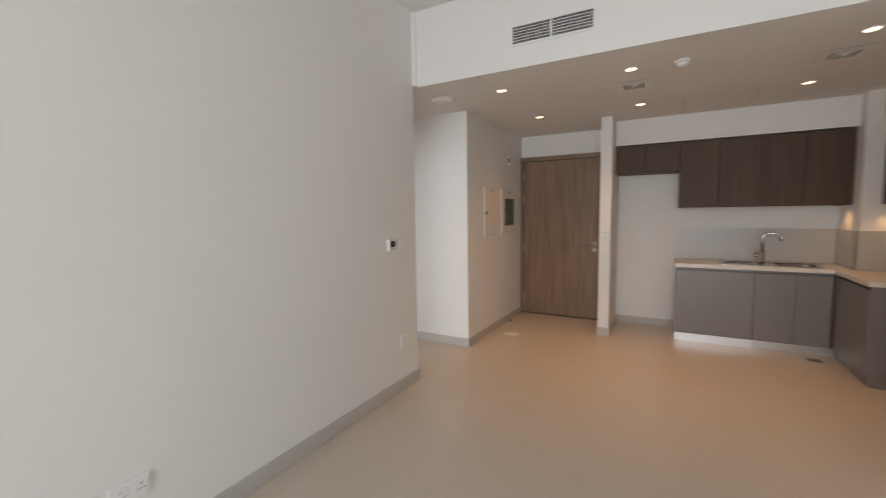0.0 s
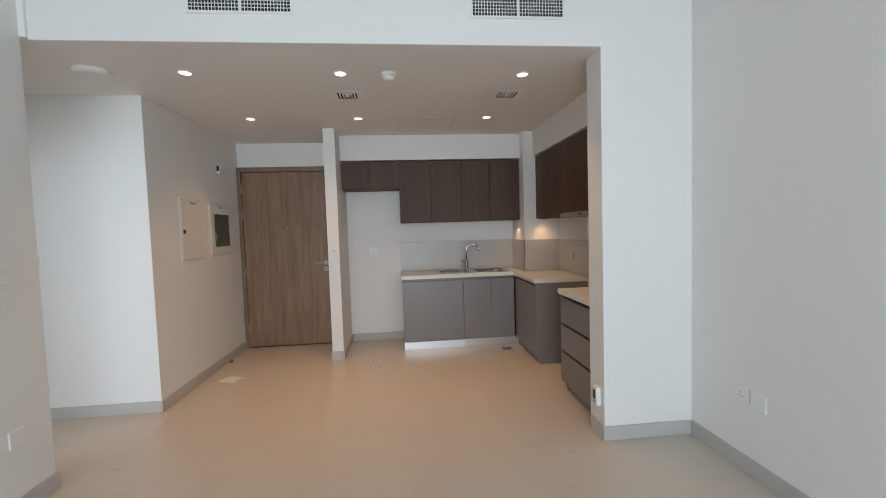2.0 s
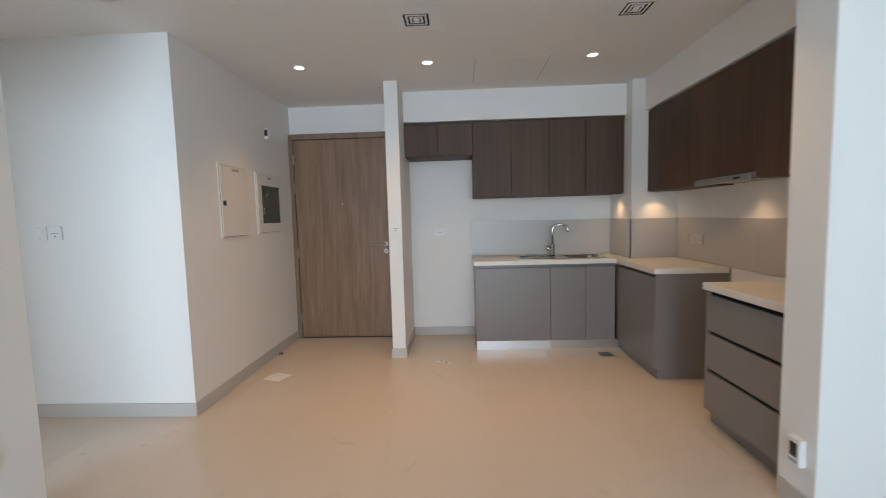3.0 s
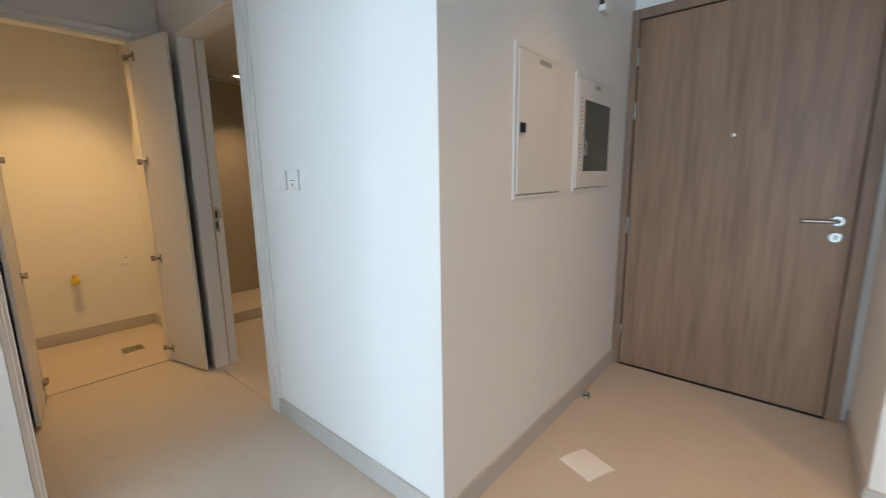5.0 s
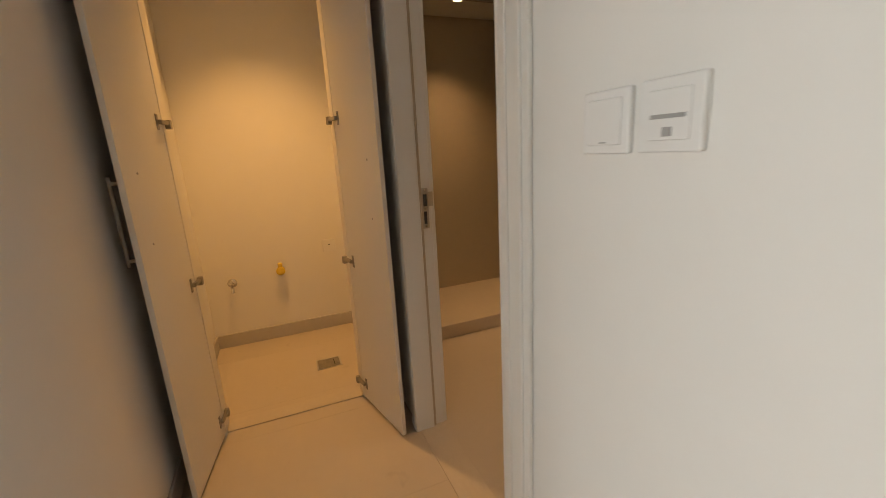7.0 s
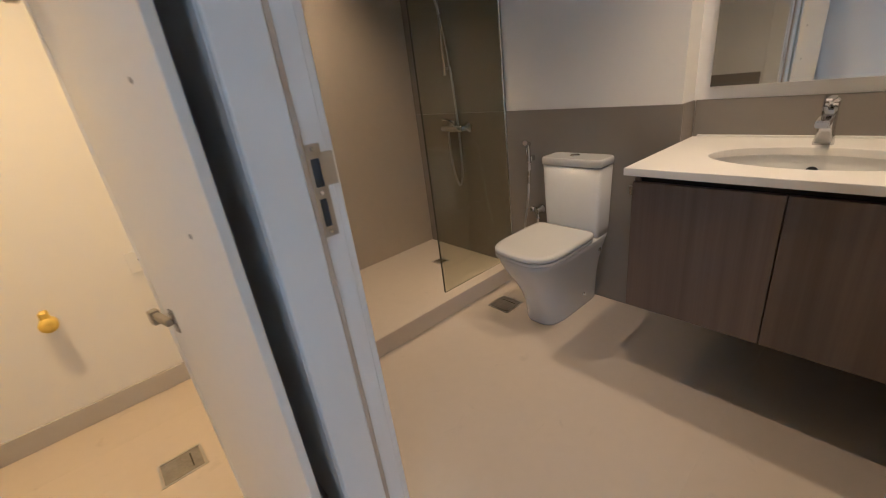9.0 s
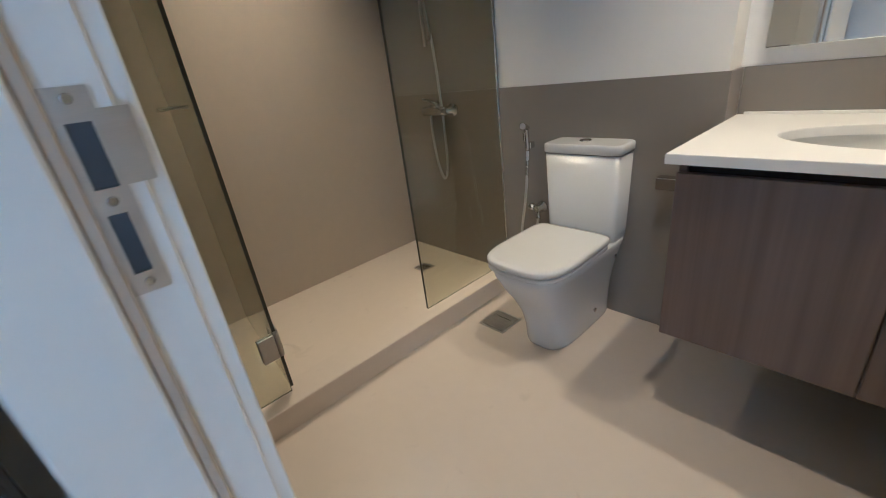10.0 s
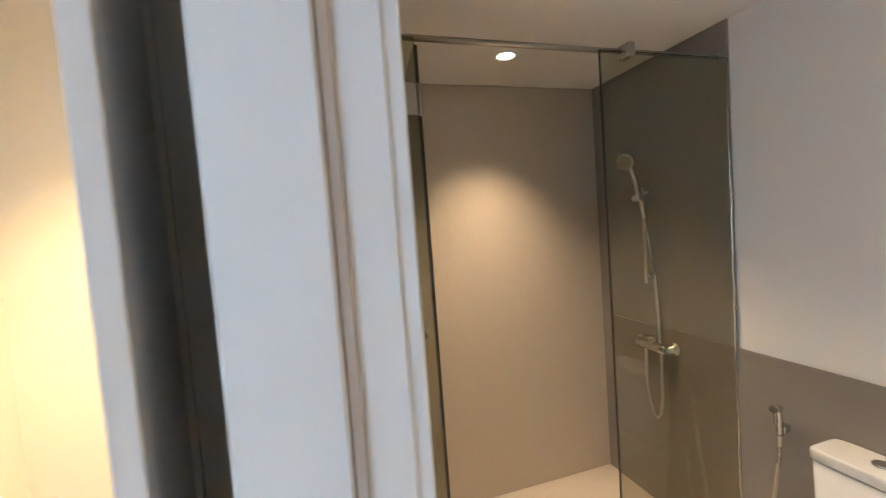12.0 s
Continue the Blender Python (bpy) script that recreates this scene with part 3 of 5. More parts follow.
lathe(bm, ((0.035, CT - 0.163), (0.035, CT - 0.160), (0.01, CT - 0.161)), at(cx, cy, 0))
part("drain", bm, M_CHROME, sink)

tap = thing("kitchen_tap", (2.70, 6.42, CT), "chrome swan-neck kitchen mixer tap", "tap")
bm = bmesh.new()
lathe(bm, ((0.027, 0.004), (0.027, 0.012), (0.023, 0.016), (0.023, 0.12), (0.018, 0.128)), at(2.70, 6.42, CT))
part("body", bm, M_CHROME, tap)
bm = bmesh.new()
tube(bm, [(2.70, 6.42, CT + 0.12), (2.70, 6.42, CT + 0.26)] + arc(2.75, 6.42, CT + 0.26, 0.05, 180, 90, "xz", 6)[1:] + arc(2.80, 6.41, CT + 0.26, 0.05, 90, 0, "xz", 6) + [(2.85, 6.41, CT + 0.235)], 0.0115, 12)
part("spout", bm, M_CHROME, tap)
bm = bmesh.new()
lathe(bm, ((0.02, 0.0), (0.02, 0.035), (0.016, 0.04)), at(2.68, 6.42, CT + 0.075, Matrix.Rotation(radians(-90), 4, "Y")))
tube(bm, [(2.652, 6.42, CT + 0.075), (2.645, 6.41, CT + 0.10), (2.64, 6.40, CT + 0.135)], 0.006)
part("lever", bm, M_CHROME, tap)


def plate(name, place_, face, size, label, style="switch", group="", shell=None):
    """A wall plate at its middle; face is the wall's outward direction: -y, +x, -x."""
    w, h, d = size
    t = thing(name, place_, label, "socket" if "socket" in name else "switch", group)
    r = {"-y": 0, "+x": 90, "-x": -90, "+y": 180}[face]
    t.matrix_basis = pose(*place_, 0, 0, r)
    m = place(t)

    def loc(n, bm, material):
        o = part(n, bm, material)
        o.parent = t
        return o

    bm = bmesh.new()
    box(bm, -w / 2, -d, -h / 2, w / 2, 0, h / 2, bev=0.0025, seg=2)
    shell = shell or M_PLASTIC
    loc("plate", bm, shell)
    if style == "switch":
        loc("rocker", boxes((-w * 0.36, -d - 0.003, -h * 0.36, w * 0.36, -d, h * 0.36), bev=0.0012), shell)
        loc("indicator", boxes((-0.006, -d - 0.0036, -h * 0.33, 0.006, -d - 0.003, -h * 0.31)), M_GREYPLASTIC)
    elif style == "data":
        loc("frame", boxes((-w * 0.34, -d - 0.002, -h * 0.34, w * 0.34, -d, h * 0.34), bev=0.001), M_PLASTIC)
        loc("slot", boxes((-w * 0.27, -d - 0.0035, -0.004, w * 0.27, -d - 0.0018, 0.001)), M_GREYPLASTIC)
        loc("mark", boxes((-0.006, -d - 0.0032, -0.025, 0.006, -d - 0.0018, -0.014)), M_GREYPLASTIC)
    elif style == "socket":
        n = 2 if w > 0.11 else 1
        for k in range(n):
            cx = (k - (n - 1) / 2) * w / 2
            loc("insert", boxes((cx - 0.028, -d - 0.002, -0.028, cx + 0.028, -d, 0.028), bev=0.001), shell)
            for a, b in ((0, 0.011), (-0.011, -0.01), (0.011, -0.01)):
                loc("pin_hole", boxes((cx + a - (0.002 if a == 0 else 0.004), -d - 0.0026, b - (0.005 if a == 0 else 0.002), cx + a + (0.002 if a == 0 else 0.004), -d - 0.0018, b + (0.005 if a == 0 else 0.002))), M_DARKPLASTIC)
            loc("rocker", boxes((cx + 0.012, -d - 0.004, 0.016, cx + 0.022, -d - 0.0018, 0.026), bev=0.001), M_PLASTIC)
    elif style == "thermostat":
        loc("screen", boxes((-w * 0.30, -d - 0.002, -h * 0.18, w * 0.30, -d, h * 0.34), bev=0.001), M_DARKPLASTIC)
        for k in (-1, 0, 1):
            loc("button", boxes((k * w * 0.25 - 0.006, -d - 0.002, -h * 0.40, k * w * 0.25 + 0.006, -d, -h * 0.28), bev=0.001), M_GREYPLASTIC)
    elif style == "outlet":
        loc("outlet_slot", boxes((-0.008, -d - 0.0006, 0.004, 0.008, -d + 0.0004, 0.009)), M_DARKPLASTIC)
    return t


P = (0.087, 0.087, 0.010)
plate("room_thermostat", (LIV_X, 3.505, 1.182), "+x", (0.094, 0.088, 0.022), "white room thermostat with dark display", "thermostat")
plate("light_switch", (LIV_X, 3.65, 1.188), "+x", P, "white one-gang light switch beside the thermostat", "switch")
plate("light_switch", (LIV_X, 3.655, 0.392), "+x", P, "white blank low switch plate near the floor", "blank")
plate("wall_socket", (LIV_X, 1.72, 0.335), "+x", (0.146, 0.087, 0.010), "white double three-pin wall socket near floor", "socket")
plate("wall_socket", (LIV_X, 1.565, 0.335), "+x", P, "white blank aerial plate beside the double socket", "data")
plate("wall_socket", (RIGHT, 3.475, 0.422), "-x", P, "white single wall socket near the floor", "socket")
plate("wall_socket", (RIGHT, 3.37, 0.415), "-x", P, "white blank data plate near the floor", "blank")
plate("light_switch", (1.2, PY, 1.176), "-y", P, "white switch on the narrow partition", "data")
plate("fridge_socket", (1.557, BACK, 1.112), "-y", P, "white socket in the fridge space", "socket")
plate("kitchen_socket", (RIGHT - 0.010, 5.71, 1.028), "-x", (0.146, 0.087, 0.009), "greige double socket on the backsplash", "socket", "", M_SOCKET)
plate("kitchen_socket", (RIGHT - 0.010, 5.885, 1.028), "-x", P, "greige cooker switch on the backsplash", "switch", "", M_SOCKET)
dev = plate("wall_controller", (3.157, 3.945, 0.262), "-x", (0.06, 0.115, 0.03), "small white wall controller with dark display", "thermostat")

# ---- kitchen ceiling ----


def downlight(x, y, z, group):
    t = thing("downlight", (x, y, z), "small round recessed lit ceiling downlight", "downlight", group)
    bm = bmesh.new()
    lathe(bm, ((0.047, z), (0.047, z - 0.004), (0.043, z - 0.006), (0.036, z - 0.005), (0.034, z - 0.002)), at(x, y, 0), 28)
    part("trim_ring", bm, M_PLASTIC, t)
    bm = bmesh.new()
    lathe(bm, ((0.0355, z - 0.001), (0.0355, z - 0.0055), (0.028, z - 0.0075)), at(x, y, 0), 28)
    part("lens", bm, M_LAMP, t)
    return t


dl = downlight(*KITCHEN_SPOTS[0], LOW, "ceiling downlights")
for x, y in KITCHEN_SPOTS[1:]:
    copy_thing(dl, pose(x, y, LOW))


def diffuser(x, y):
    t = thing("ceiling_vent", (x, y, LOW), "square white louvred ceiling air diffuser", "vent", "ceiling diffusers")
    a = 0.145

    def ring(r0, r1, z0, z1):
        bm = bmesh.new()
        rs = []
        for r, z in ((r0, z0), (r1, z1), (r1 - 0.004, z1 + 0.002), (r0 - 0.004, z0 + 0.002)):
            rs.append([Vector((x + i * r, y + j * r, z)) for i, j in ((-1, -1), (1, -1), (1, 1), (-1, 1))])
        return loft(bm, rs + [rs[0]], False, False)

    # Black sheet paints the darkness of the duct between the louvres.
    part("backing", boxes((x - 0.11, y - 0.11, LOW - 0.002, x + 0.11, y + 0.11, LOW - 0.0005)), M_BLACK, t)
    part("frame", ring(0.078, a, LOW - 0.010, LOW - 0.007), M_PLASTIC, t)
    for k in range(2):
        part("louvre", ring(0.030 + 0.024 * k, 0.039 + 0.024 * k, LOW - 0.010, LOW - 0.007), M_PLASTIC, t)
    part("core", boxes((x - 0.017, y - 0.017, LOW - 0.013, x + 0.017, y + 0.017, LOW - 0.004), bev=0.002), M_PLASTIC, t)
    return t


dv = diffuser(1.537, 4.785)
copy_thing(dv, pose(2.81, 4.77, LOW))

sm = thing("smoke_detector", (1.872, 4.34, LOW), "round white ceiling smoke detector", "detector")
bm = bmesh.new()
lathe(bm, ((0.052, LOW), (0.052, LOW - 0.012), (0.046, LOW - 0.016)), at(1.872, 4.34, 0), 28)
part("base", bm, M_PLASTIC, sm)
bm = bmesh.new()
lathe(bm, ((0.044, LOW - 0.015), (0.042, LOW - 0.030), (0.030, LOW - 0.042), (0.012, LOW - 0.046)), at(1.872, 4.34, 0), 28)
part("head", bm, M_PLASTIC, sm)
part("led", boxes((1.892, 4.302, LOW - 0.026, 1.897, 4.306, LOW - 0.022)), M_DARKPLASTIC, sm)

spk = thing("sprinkler_cover", (1.875, 5.05, LOW), "small flat white concealed sprinkler cover", "sprinkler")
bm = bmesh.new()
lathe(bm, ((0.026, LOW), (0.026, LOW - 0.003), (0.024, LOW - 0.004)), at(1.875, 5.05, 0))
part("cover", bm, M_CEIL, spk)
sp2 = thing("ceiling_sensor", (-0.005, 4.325, LOW), "flat round white ceiling sensor disc", "sensor")
bm = bmesh.new()
lathe(bm, ((0.105, LOW), (0.105, LOW - 0.006), (0.085, LOW - 0.022), (0.03, LOW - 0.026)), at(-0.005, 4.325, 0), 36)
part("dome", bm, M_PLASTIC, sp2)
part("led", boxes((0.015, 4.285, LOW - 0.026, 0.021, 4.291, LOW - 0.022)), M_GREYPLASTIC, sp2)
hat = thing("access_hatch", (2.17, 5.63, LOW), "flush white ceiling access hatch with thin joints", "hatch")
part("panel", boxes((1.916, 5.44, LOW - 0.002, 2.469, 6.0, LOW - 0.0003), bev=0.0005), M_CEIL, hat)
for d in ((1.911, 5.44, 1.915, 6.0), (2.470, 5.44, 2.474, 6.0)):
    part("joint", boxes((d[0], d[1], LOW - 0.0012, d[2], d[3], LOW - 0.0002)), M_GREYPLASTIC, hat)

# ---- return air grilles on the bulkhead ----


def grille(x0, x1, z0, z1):
    y = FRONT
    t = thing("air_grille", (0.5 * (x0 + x1), y, z0), "white egg-crate air grille in two halves", "vent", "bulkhead grilles")
    f = 0.014
    xm = 0.5 * (x0 + x1)
    part("frame", boxes((x0, y - 0.008, z0, x1, y, z0 + f), (x0, y - 0.008, z1 - f, x1, y, z1), (x0, y - 0.008, z0 + f, x0 + f, y, z1 - f), (x1 - f, y - 0.008, z0 + f, x1, y, z1 - f), (xm - 0.008, y - 0.008, z0 + f, xm + 0.008, y, z1 - f)), M_PLASTIC, t)
    # No recess is cut; a black sheet paints the dark duct.
    part("backing", boxes((x0 + f, y - 0.0015, z0 + f, x1 - f, y - 0.0005, z1 - f)), M_BLACK, t)
    for a, b in ((x0 + f, xm - 0.008), (xm + 0.008, x1 - f)):
        bm = bmesh.new()
        n = 15
        for i in range(1, n):
            c = a + (b - a) * i / n
            box(bm, c - 0.0016, y - 0.0058, z0 + f, c + 0.0016, y - 0.0048, z1 - f)
        for j in range(1, 6):
            c = z0 + f + (z1 - z0 - 2 * f) * j / 6
            box(bm, a, y - 0.0065, c - 0.0019, b, y - 0.0059, c + 0.0019)
        part("egg_crate", bm, M_PLASTIC, t)
    return t


grille(0.80, 1.368, 2.588, 2.732)
grille(2.368, 2.936, 2.588, 2.732)
sir = thing("alarm_detector", (1.857, FRONT, 2.748), "small round grey wall detector", "detector")
bm = bmesh.new()
lathe(bm, ((0.038, 0), (0.038, 0.008), (0.03, 0.014)), at(1.857, FRONT, 2.748, Matrix.Rotation(radians(90), 4, "X")))
part("base", bm, M_GREYPLASTIC, sir)
bm = bmesh.new()
lathe(bm, ((0.026, 0.012), (0.026, 0.030), (0.018, 0.038)), at(1.857, FRONT, 2.748, Matrix.Rotation(radians(90), 4, "X")))
part("grid", bm, M_DARKPLASTIC, sir)
bm = bmesh.new()
lathe(bm, ((0.012, 0.036), (0.012, 0.044), (0.006, 0.046)), at(1.857, FRONT, 2.748, Matrix.Rotation(radians(90), 4, "X")))
part("lens", bm, M_CHROME, sir)

# ---- entrance ----
FY = 6.515
door = thing("entrance_door", (0.53, 6.53, 0), "closed brown oak veneer entrance door in oak frame", "door")
fr = part("frame", boxes((0.001, FY, 0.0, 0.045, BACK + 0.14, 2.158), (1.048, FY, 0.0, 1.104, BACK + 0.14, 2.158), (0.045, FY, 2.103, 1.048, BACK + 0.14, 2.158), bev=0.003), M_OAKFRAME, door)
part("stop", boxes((0.045, FY + 0.062, 0.0, 0.06, BACK + 0.1, 2.103), (1.033, FY + 0.062, 0.0, 1.048, BACK + 0.1, 2.103)), M_OAKFRAME, door)
leaf = part("leaf", boxes((0.050, FY + 0.012, 0.008, 1.043, FY + 0.058, 2.097), bev=0.002), M_OAK, door)
part("seal", boxes((0.0455, FY + 0.02, 0.008, 0.0495, FY + 0.05, 2.097), (1.0435, FY + 0.02, 0.008, 1.0475, FY + 0.05, 2.097), (0.0455, FY + 0.02, 2.0975, 1.0475, FY + 0.05, 2.1025)), M_BLACK, door)
for z in (0.22, 0.92, 1.60, 1.90):
    bm = bmesh.new()
    lathe(bm, ((0.007, -0.05), (0.0085, -0.048), (0.0085, 0.048), (0.007, 0.05)), at(0.049, FY + 0.004, z), 12)
    part("hinge", bm, M_NICKEL, door)
hx = 0.988
bm = bmesh.new()
lathe(bm, ((0.026, 0), (0.026, 0.007), (0.023, 0.010)), at(hx, FY + 0.012, 1.0, Matrix.Rotation(radians(90), 4, "X")))
tube(bm, smooth_path([(hx, FY + 0.004, 1.0), (hx, FY - 0.034, 1.0), (hx - 0.018, FY - 0.045, 1.0), (hx - 0.07, FY - 0.045, 1.0), (hx - 0.135, FY - 0.045, 0.998)], 5), 0.0085, 12)
part("handle", bm, M_NICKEL, door)
bm = bmesh.new()
lathe(bm, ((0.026, 0), (0.026, 0.007), (0.023, 0.010)), at(hx, FY + 0.012, 0.922, Matrix.Rotation(radians(90), 4, "X")))
lk = part("lock", bm, M_NICKEL, door)
part("key_slot", boxes((hx - 0.004, FY - 0.0, 0.910, hx + 0.004, FY + 0.0022, 0.932), bev=0.001), M_DARKPLASTIC, lk)
bm = bmesh.new()
lathe(bm, ((0.011, 0), (0.011, 0.004), (0.006, 0.005)), at(0.546, FY + 0.012, 1.426, Matrix.Rotation(radians(90), 4, "X")), 16)
pe = part("peephole", bm, M_CHROME, door)
part("threshold", boxes((0.046, FY + 0.0, 0.0005, 1.047, FY + 0.05, 0.006)), M_DARKPLASTIC, door)

# Two recessed cabinets on the side wall.
c1 = thing("electrical_panel", (0, 5.42, 1.144), "flush cream enamel electrical panel with black latch", "panel")
part("frame", boxes((0, 5.222, 1.143, 0.006, 5.236, 1.712), (0, 5.608, 1.143, 0.006, 5.622, 1.712), (0, 5.236, 1.143, 0.006, 5.608, 1.157), (0, 5.236, 1.698, 0.006, 5.608, 1.712), bev=0.001), M_PANELPAINT, c1)
part("shadow_gap", boxes((0.0005, 5.236, 1.157, 0.002, 5.608, 1.698)), M_GREYPLASTIC, c1)
d1 = part("door", boxes((0.002, 5.242, 1.161, 0.010, 5.604, 1.694), bev=0.002), M_PANELPAINT, c1)
part("latch", boxes((0.010, 5.254, 1.395, 0.018, 5.290, 1.431), bev=0.002), M_DARKPLASTIC, d1)
part("label_strip", boxes((0.010, 5.40, 1.662, 0.0108, 5.50, 1.682)), M_GREYPLASTIC, d1)
c2 = thing("meter_cabinet", (0, 6.03, 1.152), "cream enamel meter cabinet with dark glass window and key", "panel")
part("frame", boxes((0, 5.768, 1.150, 0.006, 5.784, 1.700), (0, 6.266, 1.150, 0.006, 6.282, 1.700), (0, 5.784, 1.150, 0.006, 6.266, 1.166), (0, 5.784, 1.684, 0.006, 6.266, 1.700), bev=0.001), M_PANELPAINT, c2)
part("shadow_gap", boxes((0.0005, 5.784, 1.166, 0.002, 6.266, 1.684)), M_GREYPLASTIC, c2)
d2 = part("door", boxes((0.002, 5.79, 1.170, 0.010, 5.865, 1.680), (0.002, 6.215, 1.170, 0.010, 6.262, 1.680), (0.002, 5.865, 1.170, 0.010, 6.215, 1.250), (0.002, 5.865, 1.590, 0.010, 6.215, 1.680)), M_PANELPAINT, c2)
part("window", boxes((0.004, 5.865, 1.250, 0.009, 6.215, 1.590)), M_DARKGLASS, d2, "dark greenish window pane")
for k in range(18):
    if k not in (7, 8, 9):
        part("vent_slot", boxes((0.010, 5.818, 1.256 + 0.0195 * k, 0.0106, 5.838, 1.262 + 0.0195 * k)), M_PRINT, d2)
part("label_strip", boxes((0.010, 5.99, 1.652, 0.0108, 6.06, 1.672)), M_GREYPLASTIC, d2)
bm = bmesh.new()
lathe(bm, ((0.012, 0), (0.012, 0.008)), at(0.010, 5.85, 1.43, ON_X), 16)
box(bm, 0.018, 5.843, 1.39, 0.022, 5.857, 1.43, bev=0.001)
tube(bm, [(0.022, 5.85, 1.392), (0.03, 5.855, 1.38), (0.028, 5.86, 1.36)], 0.003)
box(bm, 0.024, 5.848, 1.325, 0.029, 5.876, 1.362, bev=0.001)
part("key", bm, M_CHROME, d2, "chrome key with tag")
bell = thing("door_chime", (0, 6.04, 2.02), "small white door chime with black side", "chime")
part("body", boxes((0.0, 6.00, 2.018, 0.036, 6.075, 2.115), bev=0.004), M_PLASTIC, bell)
part("dark_face", boxes((0.004, 5.996, 2.045, 0.03, 6.0005, 2.10), bev=0.001), M_DARKPLASTIC, bell)

# Loose bits on the floor.
pap = thing("paper_sheet", (0.25, 5.43, 0), "loose white paper sheet lying on the floor", "paper")
bm = bmesh.new()
rings = []
for k in range(9):
    u = (k / 8 - 0.5) * 0.15
    h = 0.001 + 0.004 * (1 - (k / 4 - 1) ** 2)
    rings.append([Vector((0.262 + u * 0.40 + a * 0.945, 5.44 + u * 0.917 - a * 0.327, h + b)) for a, b in ((-0.081, 0), (0.081, 0), (0.081, 0.0008), (-0.081, 0.0008))])
loft(bm, rings, True, False)
part("sheet", bm, M_PAPER, pap)
deb = thing("packing_strap", (1.596, 5.73, 0), "scrap of printed white tape on the floor", "scrap")
part("tape", boxes((1.536, 5.718, 0.0005, 1.656, 5.742, 0.004), bev=0.001), M_PAPER, deb)
part("print", boxes((1.565, 5.722, 0.004, 1.59, 5.738, 0.0045), (1.61, 5.722, 0.004, 1.635, 5.738, 0.0045)), M_PRINT, deb)
deb.matrix_basis = deb.matrix_basis @ pose(0, 0, 0, 0, 0, -18)
stp = thing("door_stop", (0.047, 5.975, 0), "small steel and rubber floor door stop", "door stop")
bm = bmesh.new()
lathe(bm, ((0.022, 0.0), (0.022, 0.008), (0.015, 0.012), (0.015, 0.026), (0.010, 0.03)), at(0.047, 5.975, 0), 20)
part("post", bm, M_CHROME, stp)
bm = bmesh.new()
lathe(bm, ((0.0165, 0.014), (0.018, 0.018), (0.0165, 0.023)), at(0.047, 5.975, 0), 20)
part("rubber_ring", bm, M_DARKPLASTIC, stp)


def floor_drain(x, y, z, w, d, label, turn=0, slots=True):
    t = thing("floor_drain", (x, y, z), label, "drain")
    part("rim", boxes((x - w / 2, y - d / 2, z, x - w / 2 + 0.008, y + d / 2, z + 0.002), (x + w / 2 - 0.008, y - d / 2, z, x + w / 2, y + d / 2, z + 0.002), (x - w / 2 + 0.008, y - d / 2, z, x + w / 2 - 0.008, y - d / 2 + 0.008, z + 0.002), (x - w / 2 + 0.008, y + d / 2 - 0.008, z, x + w / 2 - 0.008, y + d / 2, z + 0.002)), M_STEEL, t)
    part("grate", boxes((x - w / 2 + 0.010, y - d / 2 + 0.010, z, x + w / 2 - 0.010, y + d / 2 - 0.010, z + 0.0016)), M_DRAIN, t)
    bm = bmesh.new()
    for k in range(5 if slots else 1):
        c = y + ((k - 2) if slots else 1.5) * (d - 0.04) / 5
        box(bm, x - w * 0.3, c - 0.0018, z + 0.0017, x + w * 0.3, c + 0.0018, z + 0.0021)
    part("slots", bm, M_BLACK, t)
    if turn:
        t.matrix_basis = t.matrix_basis @ pose(0, 0, 0, 0, 0, turn)
    return t


floor_drain(3.05, 5.89, 0.0, 0.13, 0.13, "square steel floor drain beside the corner cabinet")

# ---- hall: bathroom doorway, bedroom door, closet ----
JL, JR, JT = -1.985, -1.213, 2.065   # the doorway's inner faces
bf = structure("door_1", boxes((-2.019, HALL_N - 0.022, 0, JL, BATH_S + 0.002, JT + 0.029), (JR, HALL_N - 0.022, 0, -1.189, BATH_S + 0.002, JT + 0.029), (JL, HALL_N - 0.022, JT, JR, BATH_S + 0.002, JT + 0.029), bev=0.002), M_WHITE, "white lacquered bathroom door frame with architraves", "door frame")
part("door_stop", boxes((JL, HALL_N - 0.021, 0, JL + 0.014, 4.862, JT), (JR - 0.014, HALL_N - 0.021, 0, JR, 4.862, JT), (JL + 0.014, HALL_N - 0.021, JT - 0.014, JR - 0.014, 4.862, JT), bev=0.003), M_WHITE, bf)
part("rubber_seal", boxes((JL, 4.8625, 0, JL + 0.008, 4.8735, JT), (JR - 0.008, 4.8625, 0, JR, 4.8735, JT), bev=0.002), mat("beige_rubber", (0.50, 0.43, 0.34), 0.7), bf)


def casing(bm, x0, x1, y0, y1, z1, w, steps=((0.0, 0.0, 0.62), (0.006, 0.02, 1.0))):
    """Stepped casing boards round an opening from x0 to x1, on the face y0 towards y1."""
    d = (y1 - y0)
    for a, cut, c in steps:
        b = w - cut
        box(bm, x0 - b, y0, 0, x0 - a, y0 + d * c, z1 + b, 0.002)
        box(bm, x1 + a, y0, 0, x1 + b, y0 + d * c, z1 + b, 0.002)
        box(bm, x0 - a, y0, z1 + a, x1 + a, y0 + d * c, z1 + b, 0.002)
    return bm


part("architrave", casing(bmesh.new(), JL - 0.006, JR + 0.006, HALL_N - 0.0005, HALL_N - 0.018, JT + 0.006, 0.08), M_WHITE, bf)
part("architrave", casing(bmesh.new(), JL - 0.006, JR + 0.006, BATH_S + 0.0005, BATH_S + 0.018, JT + 0.006, 0.08, ((0.0, 0.0, 1.0),)), M_WHITE, bf)
bm = bmesh.new()
